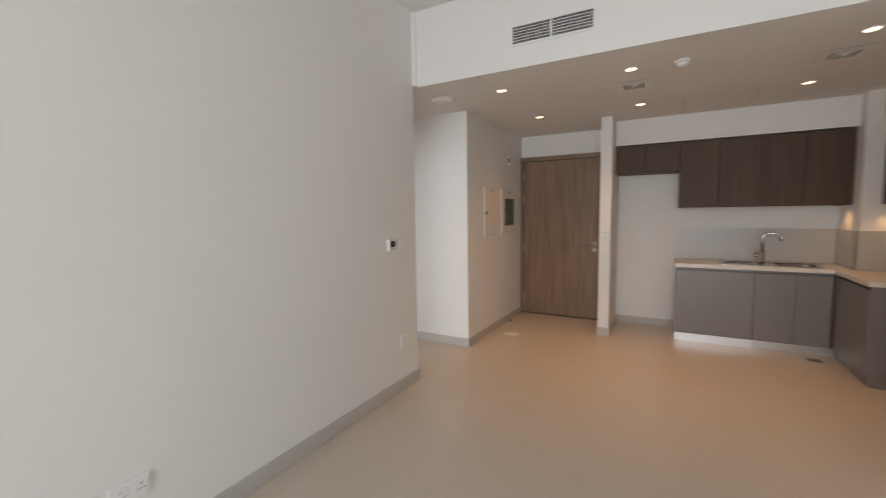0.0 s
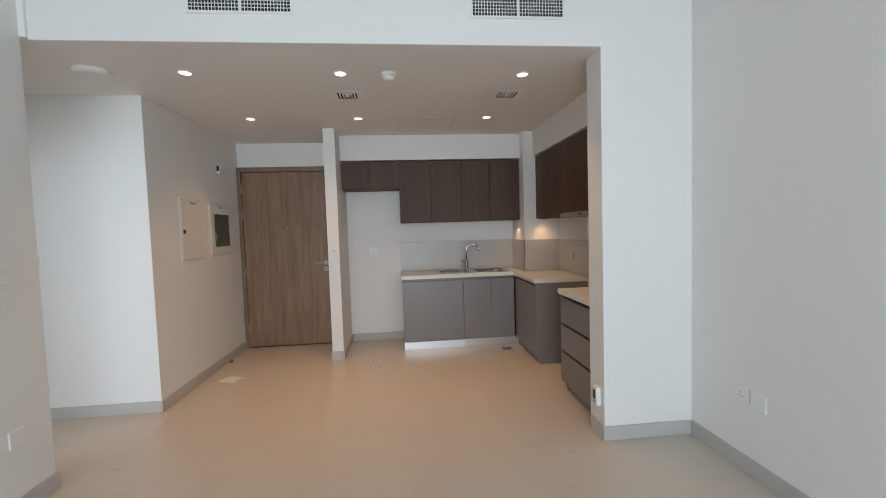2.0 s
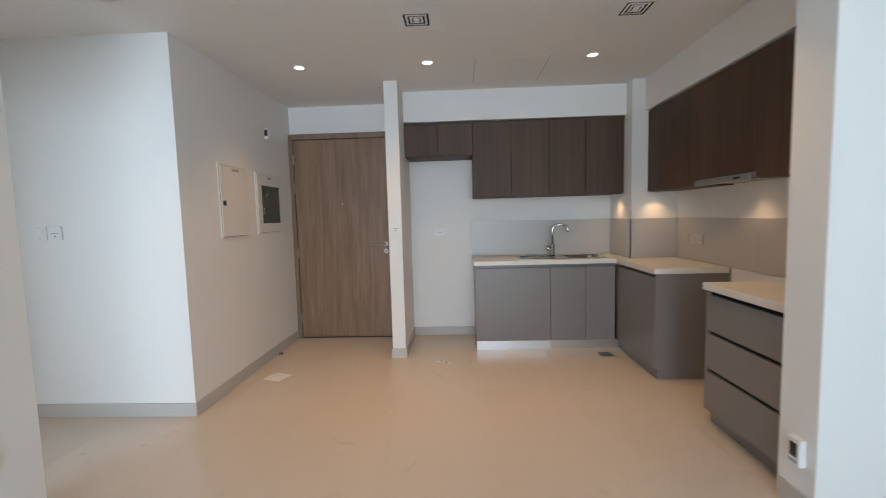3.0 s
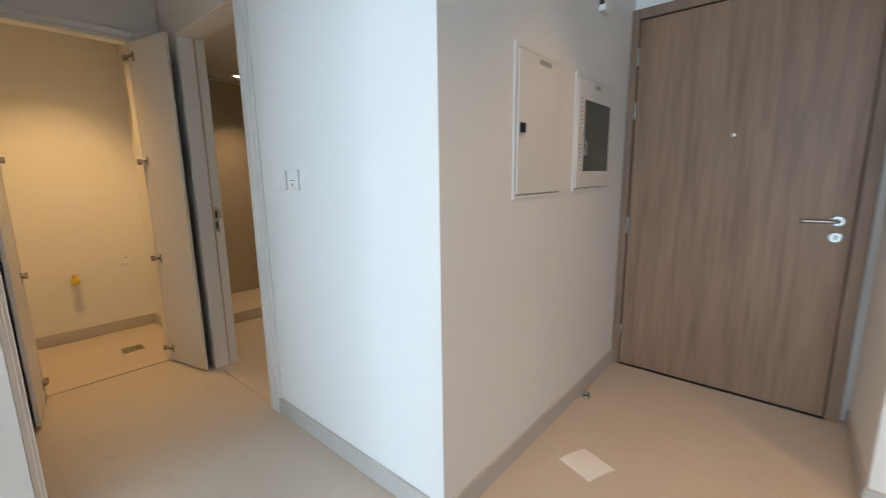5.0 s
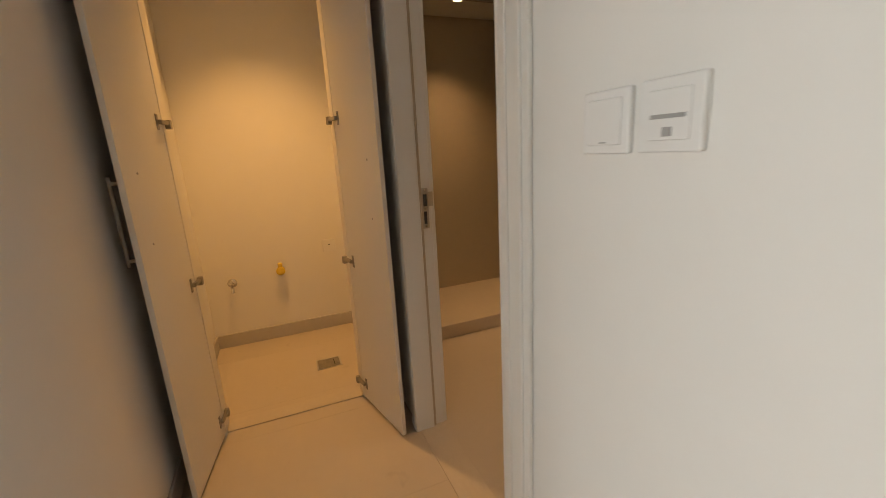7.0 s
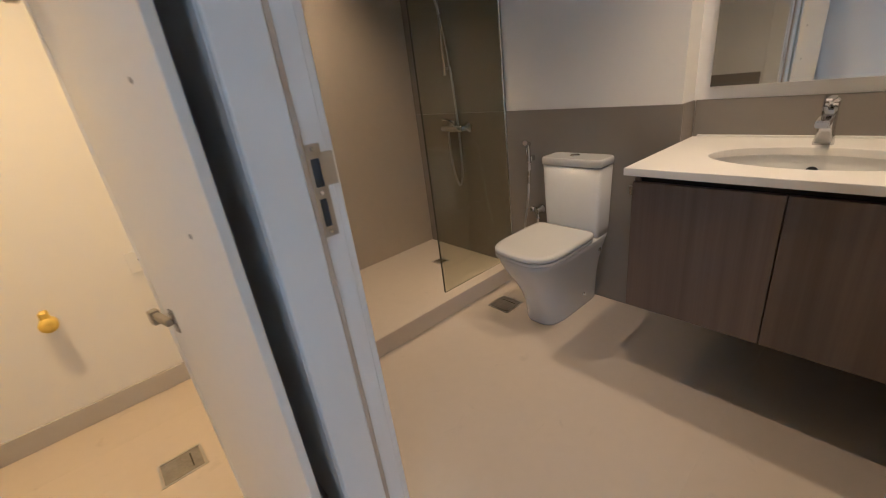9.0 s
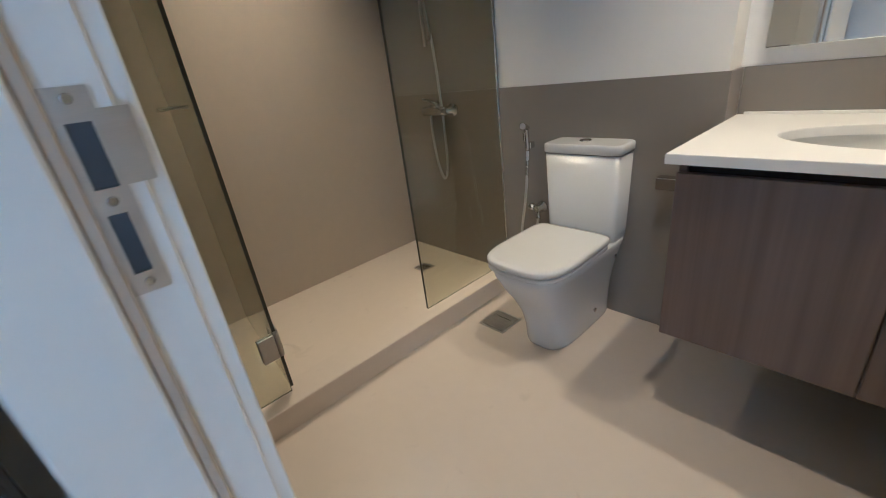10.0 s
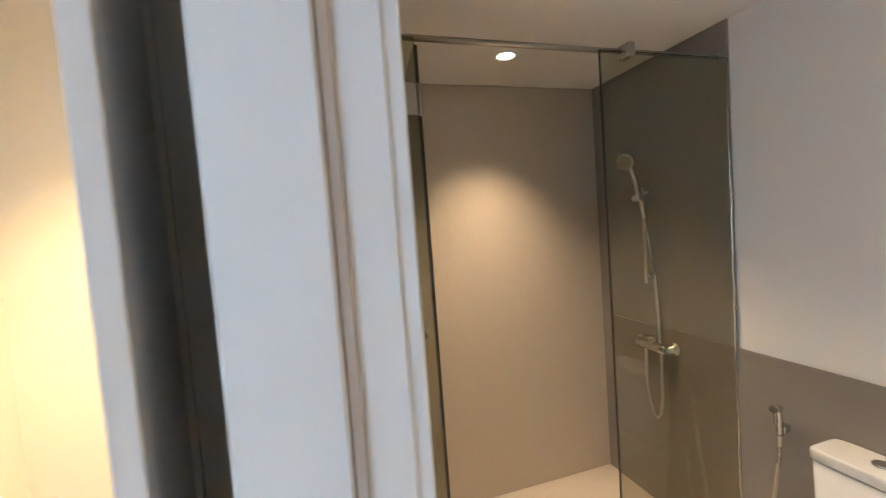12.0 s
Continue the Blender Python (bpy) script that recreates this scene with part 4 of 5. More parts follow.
# Strike plate with its two openings, built as bars round them.
X0, X1 = JL + 0.0005, JL + 0.003
for y0, z0, y1, z1 in ((4.874, 0.900, 4.901, 0.918), (4.874, 0.918, 4.880, 0.968), (4.893, 0.918, 4.901, 0.968), (4.874, 0.968, 4.901, 0.988), (4.874, 0.988, 4.880, 1.036), (4.896, 0.988, 4.921, 1.036), (4.880, 1.036, 4.921, 1.044), (4.874, 1.036, 4.880, 1.044), (4.874, 1.044, 4.901, 1.060)):
    box(bm, X0, y0, z0, X1, y1, z1)
sp = part("strike_plate", bm, M_STEEL, bf, "steel strike plate with two slots")
part("slot", boxes((JL + 0.0002, 4.880, 0.918, JL + 0.0008, 4.893, 0.968), (JL + 0.0002, 4.880, 0.988, JL + 0.0008, 4.896, 1.036)), M_DUSTBOX, sp)
for z in (0.909, 0.978, 1.052):
    b2 = bmesh.new()
    lathe(b2, ((0.004, 0), (0.003, 0.0012)), at(X1, 4.8875, z, ON_X), 10)
    part("screw", b2, M_CHROME, sp)
tagged(part("threshold", boxes((JL, HALL_N - 0.002, -0.02, JR, BATH_S + 0.002, 0.004), bev=0.001), M_STONE), "cream marble threshold in the bathroom doorway", "threshold", kind="structure")

bd = thing("bathroom_door", (-1.198, 4.945, 0), "open white lacquered bathroom door against the wall", "door")
part("leaf", boxes((-1.209, 4.952, 0.008, -1.169, 5.68, 2.05), bev=0.003), M_WHITE, bd)
bm = bmesh.new()
lathe(bm, ((0.025, 0), (0.025, 0.008)), at(-1.209, 5.62, 1.0, Matrix.Rotation(radians(-90), 4, "Y")))
tube(bm, smooth_path([(-1.213, 5.62, 1.0), (-1.248, 5.62, 1.0), (-1.258, 5.60, 1.0), (-1.258, 5.50, 1.0)], 5), 0.009, 10)
part("handle", bm, M_CHROME, bd)
for z in (0.25, 1.0, 1.8):
    bm = bmesh.new()
    lathe(bm, ((0.007, -0.045), (0.007, 0.045)), at(-1.205, 4.946, z), 12)
    part("hinge", bm, M_NICKEL, bd)

bed = structure("door_2", boxes((-1.085, HALL_S - 0.121, 0, -1.06, HALL_S + 0.003, 2.06), (-0.315, HALL_S - 0.121, 0, -0.29, HALL_S + 0.003, 2.06), (-1.06, HALL_S - 0.121, 2.035, -0.315, HALL_S + 0.003, 2.06), bev=0.002), M_WHITE, "white lacquered bedroom door frame in the hall", "door frame")
part("architrave", casing(bmesh.new(), -1.079, -0.296, HALL_S + 0.0005, HALL_S + 0.018, 2.054, 0.085), M_WHITE, bed)
bl = thing("bedroom_door", (-1.04, 3.72, 0), "open white lacquered bedroom door", "door")
part("leaf", boxes((-1.062, 2.99, 0.008, -1.024, 3.728, 2.032), bev=0.002), M_WHITE, bl)
bm = bmesh.new()
lathe(bm, ((0.025, 0), (0.025, 0.008)), at(-1.024, 3.06, 1.0, ON_X))
tube(bm, smooth_path([(-1.02, 3.06, 1.0), (-0.985, 3.06, 1.0), (-0.975, 3.08, 1.0), (-0.975, 3.18, 1.0)], 5), 0.009, 10)
part("handle", bm, M_CHROME, bl)

plate("light_switch", (-0.940, HALL_N, 1.226), "-y", P, "white one-gang light switch beside bathroom door", "switch", "hall switches")
plate("light_switch", (-0.837, HALL_N, 1.227), "-y", P, "white key card switch beside the light switch", "data", "hall switches")
plate("light_switch", (-1.37, HALL_S, 1.222), "+y", P, "white light switch on the narrow hall wall", "switch")

# Closet.
cf = structure("closet_frame", boxes((CL_FRONT - 0.092, 3.9455, 0, CL_FRONT + 0.0165, 3.997, 2.065), (CL_FRONT - 0.092, 4.624, 0, CL_FRONT + 0.0165, 4.6545, 2.065), (CL_FRONT - 0.092, 3.9455, 2.066, CL_FRONT + 0.004, 4.6545, 2.0895), bev=0.001), M_MELAMINE, "white melamine lining of the closet opening", "door frame")
part("casing", boxes((CL_FRONT + 0.0005, 3.905, 0, CL_FRONT + 0.014, 3.9715, 2.125), (CL_FRONT + 0.0005, 4.6555, 0, CL_FRONT + 0.014, 4.70, 2.125), (CL_FRONT + 0.0005, 3.9715, 2.0905, CL_FRONT + 0.014, 4.6555, 2.125), bev=0.002), M_WHITE, cf)
tagged(part("closet_threshold", boxes((CL_FRONT - 0.09, 3.998, -0.02, CL_FRONT + 0.0, 4.623, 0.006), bev=0.001), M_STONE), "pale stone threshold strip at the closet", "threshold", kind="structure")


def closet_leaf(base, turn, side, handle, label):
    """side: +1 where the leaf's inner face looks towards local -y."""
    t = thing("closet_door", base, label, "door", "closet doors")
    t.matrix_basis = pose(*base, 0, 0, turn)

    def loc(n, bm, material, parent=None, lab=""):
        o = part(n, bm, material, None, lab)
        o.parent = parent or t
        return o

    y0, y1 = (0.0, 0.018) if side > 0 else (-0.018, 0.0)
    loc("leaf", boxes((-0.018, y0, 0.012, 0.37, y1, 2.058), bev=0.0012), M_MELAMINE)
    for z in (0.10, 0.728, 1.355, 1.975):
        s = -side
        bm = bmesh.new()
        box(bm, 0.018, min(0, s * 0.003), z - 0.028, 0.036, max(0, s * 0.003), z + 0.028, 0.001)
        box(bm, -0.045, min(s * 0.003, s * 0.017), z - 0.008, 0.028, max(s * 0.003, s * 0.017), z + 0.008, 0.002)
        box(bm, -0.062, min(s * 0.001, s * 0.020), z - 0.022, -0.040, max(s * 0.001, s * 0.020), z + 0.012, 0.002)
        h = loc("hinge", bm, M_NICKEL, None, "nickel concealed hinge")
        b2 = bmesh.new()
        lathe(b2, ((0.004, 0), (0.003, 0.002)), at(0.027, s * 0.003, z + 0.020, Matrix.Rotation(radians(90 * side), 4, "X")), 8)
        o = part("screw", b2, M_CHROME)
        o.parent = h
    for z in (0.95, 1.18):
        b2 = bmesh.new()
        lathe(b2, ((0.005, 0), (0.004, 0.001)), at(0.27, 0, z, Matrix.Rotation(radians(90 * side), 4, "X")), 8)
        loc("handle_screw", b2, M_GREYPLASTIC)
    if handle:
        o = y1 if side > 0 else y0
        k = 1 if side > 0 else -1
        b2 = bmesh.new()
        for z in (0.915, 1.155):
            box(b2, 0.343, min(o, o + k * 0.028), z - 0.005, 0.353, max(o, o + k * 0.028), z + 0.005)
        box(b2, 0.342, min(o + k * 0.024, o + k * 0.034), 0.895, 0.354, max(o + k * 0.024, o + k * 0.034), 1.175, 0.002)
        loc("handle", b2, M_NICKEL, None, "dark metal bar handle")
    return t


closet_leaf((-2.325, 4.630, 0), 13.0, 1, False, "open white melamine closet door with hinges")
closet_leaf((-2.325, 3.992, 0), -8.0, -1, True, "open white closet door with bar handle")

pv = thing("wall_valve", (CL_BACK, 4.014, 0.433), "chrome wall valve for a washing machine", "valve")
bm = bmesh.new()
lathe(bm, ((0.029, 0), (0.029, 0.005), (0.020, 0.009), (0.011, 0.010), (0.011, 0.045), (0.013, 0.046), (0.013, 0.062), (0.006, 0.064)), at(CL_BACK, 4.014, 0.433, ON_X), 20)
part("rose", bm, M_CHROME, pv)
bm = bmesh.new()
lathe(bm, ((0.010, 0.0), (0.010, -0.038), (0.012, -0.04), (0.012, -0.05)), at(CL_BACK + 0.045, 4.014, 0.428), 16)
part("outlet", bm, M_CHROME, pv)
yp = thing("capped_pipe", (CL_BACK, 4.314, 0.477), "short waste pipe with yellow plastic cap", "pipe")
bm = bmesh.new()
lathe(bm, ((0.024, 0), (0.024, 0.03)), at(CL_BACK, 4.314, 0.477, ON_X), 20)
part("pipe", bm, M_PLASTIC, yp)
bm = bmesh.new()
lathe(bm, ((0.028, 0.02), (0.029, 0.05), (0.024, 0.06), (0.012, 0.064)), at(CL_BACK, 4.314, 0.477, ON_X), 14)
box(bm, CL_BACK + 0.02, 4.300, 0.492, CL_BACK + 0.05, 4.328, 0.532, 0.006)
part("cap", bm, M_YELLOW, yp)
plate("closet_socket", (CL_BACK, 4.647, 0.600), "+x", P, "white appliance outlet inside the closet", "outlet")
floor_drain(-2.80, 4.507, 0.0, 0.125, 0.142, "square steel floor drain inside the closet", 0, False)
downlight(-2.76, 4.32, LOW, "closet lights")

# ---- bathroom ----
DZ = 0.937
TT = 0.010


def wall_tiles(parent, name, rects, material, axis, face, out, gap=0.001):
    """Thin tiles on a wall: rects are a0, z0, a1, z1 along the wall; face is the wall's plane, out its outward sign."""
    for a0, z0, a1, z1 in rects:
        a0, a1, z0, z1 = a0 + gap / 2, a1 - gap / 2, z0 + gap / 2, z1 - gap / 2
        f0, f1 = sorted((face + out * 0.0005, face + out * TT))
        d = (f0, a0, z0, f1, a1, z1) if axis == "x" else (a0, f0, z0, a1, f1, z1)
        part(name, boxes(d, bev=0.0008), material, parent)


GX = -2.822            # line of the shower glass
tw = structure("tiling_shower", boxes((BATH_W, BATH_S, 0, BATH_W + 0.002, BATH_N, BATH)), M_WALLTILE, "large greige tiles on the shower wall", "tiling")
wall_tiles(tw, "tile", [(BATH_S, z0, BATH_N - TT, z1) for z0, z1 in ((0.04, BATH),)], M_WALLTILE, "x", BATH_W + 0.002, 1)
td = structure("tiling_bath", boxes((BATH_W + TT, BATH_N - 0.002, 0, VAN_X, BATH_N - 0.0002, DZ - 0.002), (BATH_W + TT, BATH_N - 0.002, DZ - 0.002, GX, BATH_N - 0.0002, BATH)), M_DADO, "taupe tiles in the shower and along the dado", "tiling")
wall_tiles(td, "tile", [(-3.595, 0.0, GX, DZ), (-3.595, DZ, GX, BATH), (GX, 0, VAN_X + TT, DZ)], M_DADO, "y", BATH_N - 0.002, -1)
wall_tiles(td, "tile", [(BATH_N - 0.002, 0, VAN_N - TT, DZ)], M_DADO, "x", VAN_X, 1)
wall_tiles(td, "tile", [(VAN_X + TT, 0, -1.56, DZ), (-1.56, 0, BATH_E - TT, DZ)], M_DADO, "y", VAN_N, -1)
wall_tiles(td, "tile", [(BATH_S + TT, 0, 5.6, DZ), (5.6, 0, VAN_N, DZ)], M_DADO, "x", BATH_E, -1)
wall_tiles(td, "tile", [(GX, 0, -2.087, DZ), (-3.595, 0, GX, DZ), (-3.595, DZ, GX, BATH)], M_DADO, "y", BATH_S, 1)

cu = structure("shower_tray", boxes((BATH_W + 0.012, BATH_S + 0.011, -0.002, -2.885, BATH_N - 0.013, 0.040)), M_TILE, "raised beige tiled shower floor", "shower floor")
structure("shower_kerb", boxes((-2.885, BATH_S + 0.011, -0.002, -2.75, BATH_N - 0.013, 0.092), bev=0.003), M_TILE, "beige tiled kerb of the shower", "kerb")
floor_drain(-3.243, 6.13, 0.040, 0.085, 0.085, "small square steel shower drain")
floor_drain(-2.597, 6.012, 0.0, 0.132, 0.132, "square steel bathroom floor drain beside toilet", 0, False)

# Shower screen.
scr = thing("shower_screen", (GX, 5.6, 0.092), "smoked glass shower screen with open hinged door", "shower screen")


def pane(y0, y1, z0, z1):
    p = part("fixed_panel", boxes((GX - 0.005, y0, z0, GX + 0.005, y1, z1)), M_SHOWERGLASS, scr)
    p.visible_shadow = False
    e = part("edge", boxes((GX - 0.0052, y0 - 0.0012, z0, GX + 0.0052, y0 - 0.0002, z1), (GX - 0.0052, y1 + 0.0002, z0, GX + 0.0052, y1 + 0.0012, z1)), M_GLASSEDGE, p)
    return p


pane(4.945, 5.160, 0.094, 2.035)
pane(5.797, 6.36, 0.094, 2.035)
part("wall_seal", boxes((GX - 0.007, 6.3625, 0.094, GX + 0.007, 6.363, 2.035)), M_NICKEL, scr)
A = pose(GX, 5.168, 0, 0, 0, 174)


def swung(name, bm, material, parent, label=""):
    bmesh.ops.transform(bm, matrix=A, verts=bm.verts)
    return part(name, bm, material, parent, label)


gd = swung("door", boxes((0.012, -0.005, 0.10, 0.650, 0.005, 2.02)), M_SHOWERGLASS, scr, "open smoked glass shower door")
gd.visible_shadow = False
swung("edge", boxes((0.0105, -0.0052, 0.10, 0.0115, 0.0052, 2.02), (0.6505, -0.0052, 0.10, 0.6515, 0.0052, 2.02)), M_GLASSEDGE, gd)
bm = bmesh.new()
for s in (-1, 1):
    box(bm, 0.50, s * 0.045 - 0.007, 1.022, 0.62, s * 0.045 + 0.007, 1.036, 0.002)
    box(bm, 0.605, min(0, s * 0.05), 1.022, 0.619, max(0, s * 0.05), 1.036, 0.002)
swung("handle", bm, M_CHROME, gd)
for z in (0.285, 1.86):
    h = part("hinge", boxes((GX - 0.013, 5.107, z - 0.045, GX - 0.0056, 5.159, z + 0.045), (GX + 0.0056, 5.107, z - 0.045, GX + 0.013, 5.159, z + 0.045), bev=0.002), M_NICKEL, scr)
    bm = bmesh.new()
    lathe(bm, ((0.009, -0.045), (0.009, 0.045)), at(GX, 5.168, z), 14)
    part("pivot", bm, M_NICKEL, h)
    swung("clamp", boxes((0.014, -0.013, z - 0.045, 0.062, -0.0056, z + 0.045), (0.014, 0.0056, z - 0.045, 0.062, 0.013, z + 0.045), bev=0.002), M_NICKEL, h)
bm = bmesh.new()
tube(bm, [(GX - 0.03, BATH_S + 0.012, 2.048), (GX - 0.03, 6.352, 2.048)], 0.0095, 14)
rl = part("rail", bm, M_NICKEL, scr)
for y in (6.355, BATH_S + 0.014):
    bm = bmesh.new()
    lathe(bm, ((0.018, -0.006), (0.018, 0.006)), at(GX - 0.03, y, 2.048, ON_Y), 18)
    part("flange", bm, M_NICKEL, rl)
for y in (5.92, 5.06):
    part("glass_clamp", boxes((GX - 0.045, y - 0.015, 2.018, GX + 0.012, y + 0.015, 2.066), bev=0.003), M_NICKEL, rl)

# Shower mixer, bar, handset and hose.
MY = BATH_N - 0.014
SX, SR, SZ = -3.185, -3.212, 0.855    # mixer, riser rail, mixer's height
sh = thing("shower_mixer", (SX, MY, SZ), "chrome wall-mounted shower mixer with riser rail and handset", "shower")
bm = bmesh.new()
lathe(bm, ((0.016, -0.095), (0.022, -0.088), (0.022, 0.075), (0.018, 0.08)), at(SX, MY - 0.05, SZ, ON_X), 20)
for x in (SX - 0.075, SX + 0.075):
    lathe(bm, ((0.031, 0.0), (0.031, -0.010), (0.014, -0.014), (0.014, -0.05)), at(x, MY, SZ, ON_Y), 20)
part("body", bm, M_CHROME, sh)
bm = bmesh.new()
lathe(bm, ((0.022, 0.016), (0.021, 0.044), (0.014, 0.050)), at(SX, MY - 0.05, SZ), 18)
tube(bm, [(SX, MY - 0.05, SZ + 0.04), (SX, MY - 0.085, SZ + 0.055), (SX, MY - 0.13, SZ + 0.065)], 0.007)
part("lever", bm, M_CHROME, sh)
bm = bmesh.new()
tube(bm, [(SR, MY - 0.045, 1.15), (SR, MY - 0.045, 1.60)], 0.011, 14)
for z in (1.185, 1.575):
    tube(bm, [(SR, MY, z), (SR, MY - 0.045, z)], 0.012, 12)
part("riser_rail", bm, M_CHROME, sh)
bm = bmesh.new()
box(bm, SR - 0.018, MY - 0.09, 1.535, SR + 0.018, MY - 0.03, 1.57, 0.006, 2)
tube(bm, [(SR - 0.045, MY - 0.06, 1.552), (SR + 0.02, MY - 0.06, 1.552)], 0.012, 12)
part("slider", bm, M_CHROME, sh)
bm = bmesh.new()
tube(bm, smooth_path([(SR + 0.018, MY - 0.088, 1.54), (SR + 0.008, MY - 0.085, 1.60), (SR - 0.004, MY - 0.09, 1.66), (SR - 0.012, MY - 0.105, 1.71)], 5), 0.0115, 12)
lathe(bm, ((0.012, 0.026), (0.034, 0.018), (0.041, 0.004), (0.040, -0.004), (0.034, -0.007)), at(SR - 0.02, MY - 0.12, 1.722, Matrix.Rotation(radians(25), 4, "Z") @ Matrix.Rotation(radians(-68), 4, "X")), 22)
part("handset", bm, M_CHROME, sh)
bm = bmesh.new()
tube(bm, smooth_path([(SX - 0.045, MY - 0.05, SZ - 0.02), (SX - 0.043, MY - 0.052, 0.72), (SX - 0.03, MY - 0.05, 0.59), (SX + 0.0, MY - 0.045, 0.51), (SX + 0.027, MY - 0.04, 0.57), (SX + 0.024, MY - 0.03, 0.72), (SX + 0.012, MY - 0.022, 0.90), (SX + 0.006, MY - 0.03, 1.15), (SX + 0.0, MY - 0.055, 1.38), (SR + 0.02, MY - 0.085, 1.54)], 8), 0.0062, 8)
part("hose", bm, M_HOSE, sh)

# Bidet spray.
by = BATH_N - 0.013
BS = -2.647
bs2 = thing("bidet_spray", (BS, by, 0.70), "chrome bidet spray hanging beside the toilet", "bidet spray")
part("bracket", boxes((BS - 0.014, by - 0.032, 0.688, BS + 0.014, by, 0.714), bev=0.003), M_CHROME, bs2)
bm = bmesh.new()
tube(bm, smooth_path([(BS, by - 0.036, 0.680), (BS, by - 0.038, 0.735), (BS + 0.002, by - 0.044, 0.772)], 5), 0.0105, 12)
lathe(bm, ((0.012, -0.012), (0.0125, 0.03), (0.0145, 0.048), (0.012, 0.052)), at(BS + 0.004, by - 0.046, 0.779, Matrix.Rotation(radians(20), 4, "Z") @ Matrix.Rotation(radians(76), 4, "X")), 14)
part("handset", bm, M_CHROME, bs2)
part("trigger", boxes((BS - 0.004, by - 0.060, 0.722, BS + 0.004, by - 0.050, 0.762), bev=0.002), M_CHROME, bs2)
bm = bmesh.new()
tube(bm, smooth_path([(BS, by - 0.036, 0.682), (BS - 0.004, by - 0.036, 0.60), (BS - 0.022, by - 0.036, 0.45), (BS - 0.048, by - 0.036, 0.30), (BS - 0.045, by - 0.036, 0.21), (BS - 0.005, by - 0.034, 0.19), (BS + 0.032, by - 0.034, 0.27), (BS + 0.044, by - 0.034, 0.40)], 8), 0.0058, 8)
part("hose", bm, M_HOSE, bs2)
AV = -2.602
va = thing("angle_valve", (AV, by, 0.425), "chrome angle valve on the tiled wall", "valve")
bm = bmesh.new()
lathe(bm, ((0.026, 0), (0.026, -0.006), (0.013, -0.010), (0.013, -0.05)), at(AV, by, 0.425, ON_Y), 18)
lathe(bm, ((0.009, 0.0), (0.009, -0.03), (0.011, -0.032), (0.011, -0.042)), at(AV, by - 0.034, 0.42), 12)
part("body", bm, M_CHROME, va)
bm = bmesh.new()
lathe(bm, ((0.014, -0.012), (0.017, 0.0), (0.014, 0.016)), at(AV - 0.03, by - 0.038, 0.43, ON_X), 12)
part("knob", bm, M_CHROME, va)

# Toilet.
TX = -2.363
toi = thing("toilet", (TX, 6.1, 0), "white ceramic close-coupled toilet with closed lid", "toilet")


def dring(z, y0, y1, w, p=3.4):
    """A ring with a round front and a square back."""
    out, n = [], 44
    cy, b = 0.5 * (y0 + y1), 0.5 * (y1 - y0)
    for i in range(n):
        t = 2 * math.pi * (i + 0.5) / n
        c, s = math.cos(t), math.sin(t)
        q = p if s < 0 else 9.0
        out.append(Vector((TX + w * math.copysign(abs(c) ** (2 / q), c), cy + b * math.copysign(abs(s) ** (2 / q), s), z)))
    return out


bm = bmesh.new()
TB = BATH_N - 0.014
loft(bm, [dring(0.0, 5.968, TB, 0.090), dring(0.012, 5.963, TB, 0.094), dring(0.09, 5.955, TB, 0.097), dring(0.16, 5.935, TB, 0.103), dring(0.23, 5.895, TB, 0.116), dring(0.29, 5.855, TB, 0.132), dring(0.34, 5.83, TB, 0.148), dring(0.365, 5.824, TB, 0.155), dring(0.371, 5.828, TB, 0.152)])
part("bowl", bm, M_CERAMIC, toi)
bm = bmesh.new()
loft(bm, [dring(0.372, 5.82, 6.215, 0.155), dring(0.376, 5.815, 6.218, 0.159), dring(0.386, 5.815, 6.218, 0.159), dring(0.389, 5.82, 6.215, 0.156)])
st = part("seat", bm, M_SEAT, toi)
bm = bmesh.new()
loft(bm, [dring(0.391, 5.82, 6.220, 0.157), dring(0.394, 5.814, 6.224, 0.161), dring(0.408, 5.814, 6.224, 0.161), dring(0.413, 5.819, 6.220, 0.157), dring(0.4155, 5.835, 6.205, 0.142)])
part("lid", bm, M_SEAT, toi)
bm = bmesh.new()
ty0, ty1 = 6.232, TB
tc, tb = 0.5 * (ty0 + ty1), 0.5 * (ty1 - ty0)
loft(bm, [oval(TX + 0.010, tc, 0.370, 0.137, tb * 0.90, 9), oval(TX + 0.010, tc, 0.41, 0.141, tb * 0.94, 9), oval(TX + 0.010, tc, 0.698, 0.150, tb, 9)], True)
part("tank", bm, M_CERAMIC, toi)
bm = bmesh.new()
loft(bm, [oval(TX + 0.010, tc - 0.002, 0.701, 0.151, tb * 1.02, 9), oval(TX + 0.010, tc - 0.002, 0.704, 0.155, tb * 1.04, 9), oval(TX + 0.010, tc - 0.002, 0.727, 0.155, tb * 1.04, 9), oval(TX + 0.010, tc - 0.002, 0.733, 0.1525, tb * 1.02, 9), oval(TX + 0.010, tc - 0.002, 0.7355, 0.147, tb * 0.97, 9)])
ld = part("tank_lid", bm, M_CERAMIC, toi)
bm = bmesh.new()
lathe(bm, ((0.022, 0.7357), (0.022, 0.7405), (0.019, 0.742)), at(TX, tc, 0), 22)
part("flush_button", bm, M_CHROME, ld)
bm = bmesh.new()
lathe(bm, ((0.009, 0), (0.009, 0.004), (0.005, 0.006)), at(TX + 0.0965, 6.22, 0.075, ON_X), 12)
part("fixing_cap", bm, M_CHROME, toi)
bm = bmesh.new()
lathe(bm, ((0.010, 0), (0.010, 0.004), (0.005, 0.006)), at(TX + 0.136, 6.29, 0.30, ON_X), 12)
part("fixing_cap", bm, M_CHROME, toi)

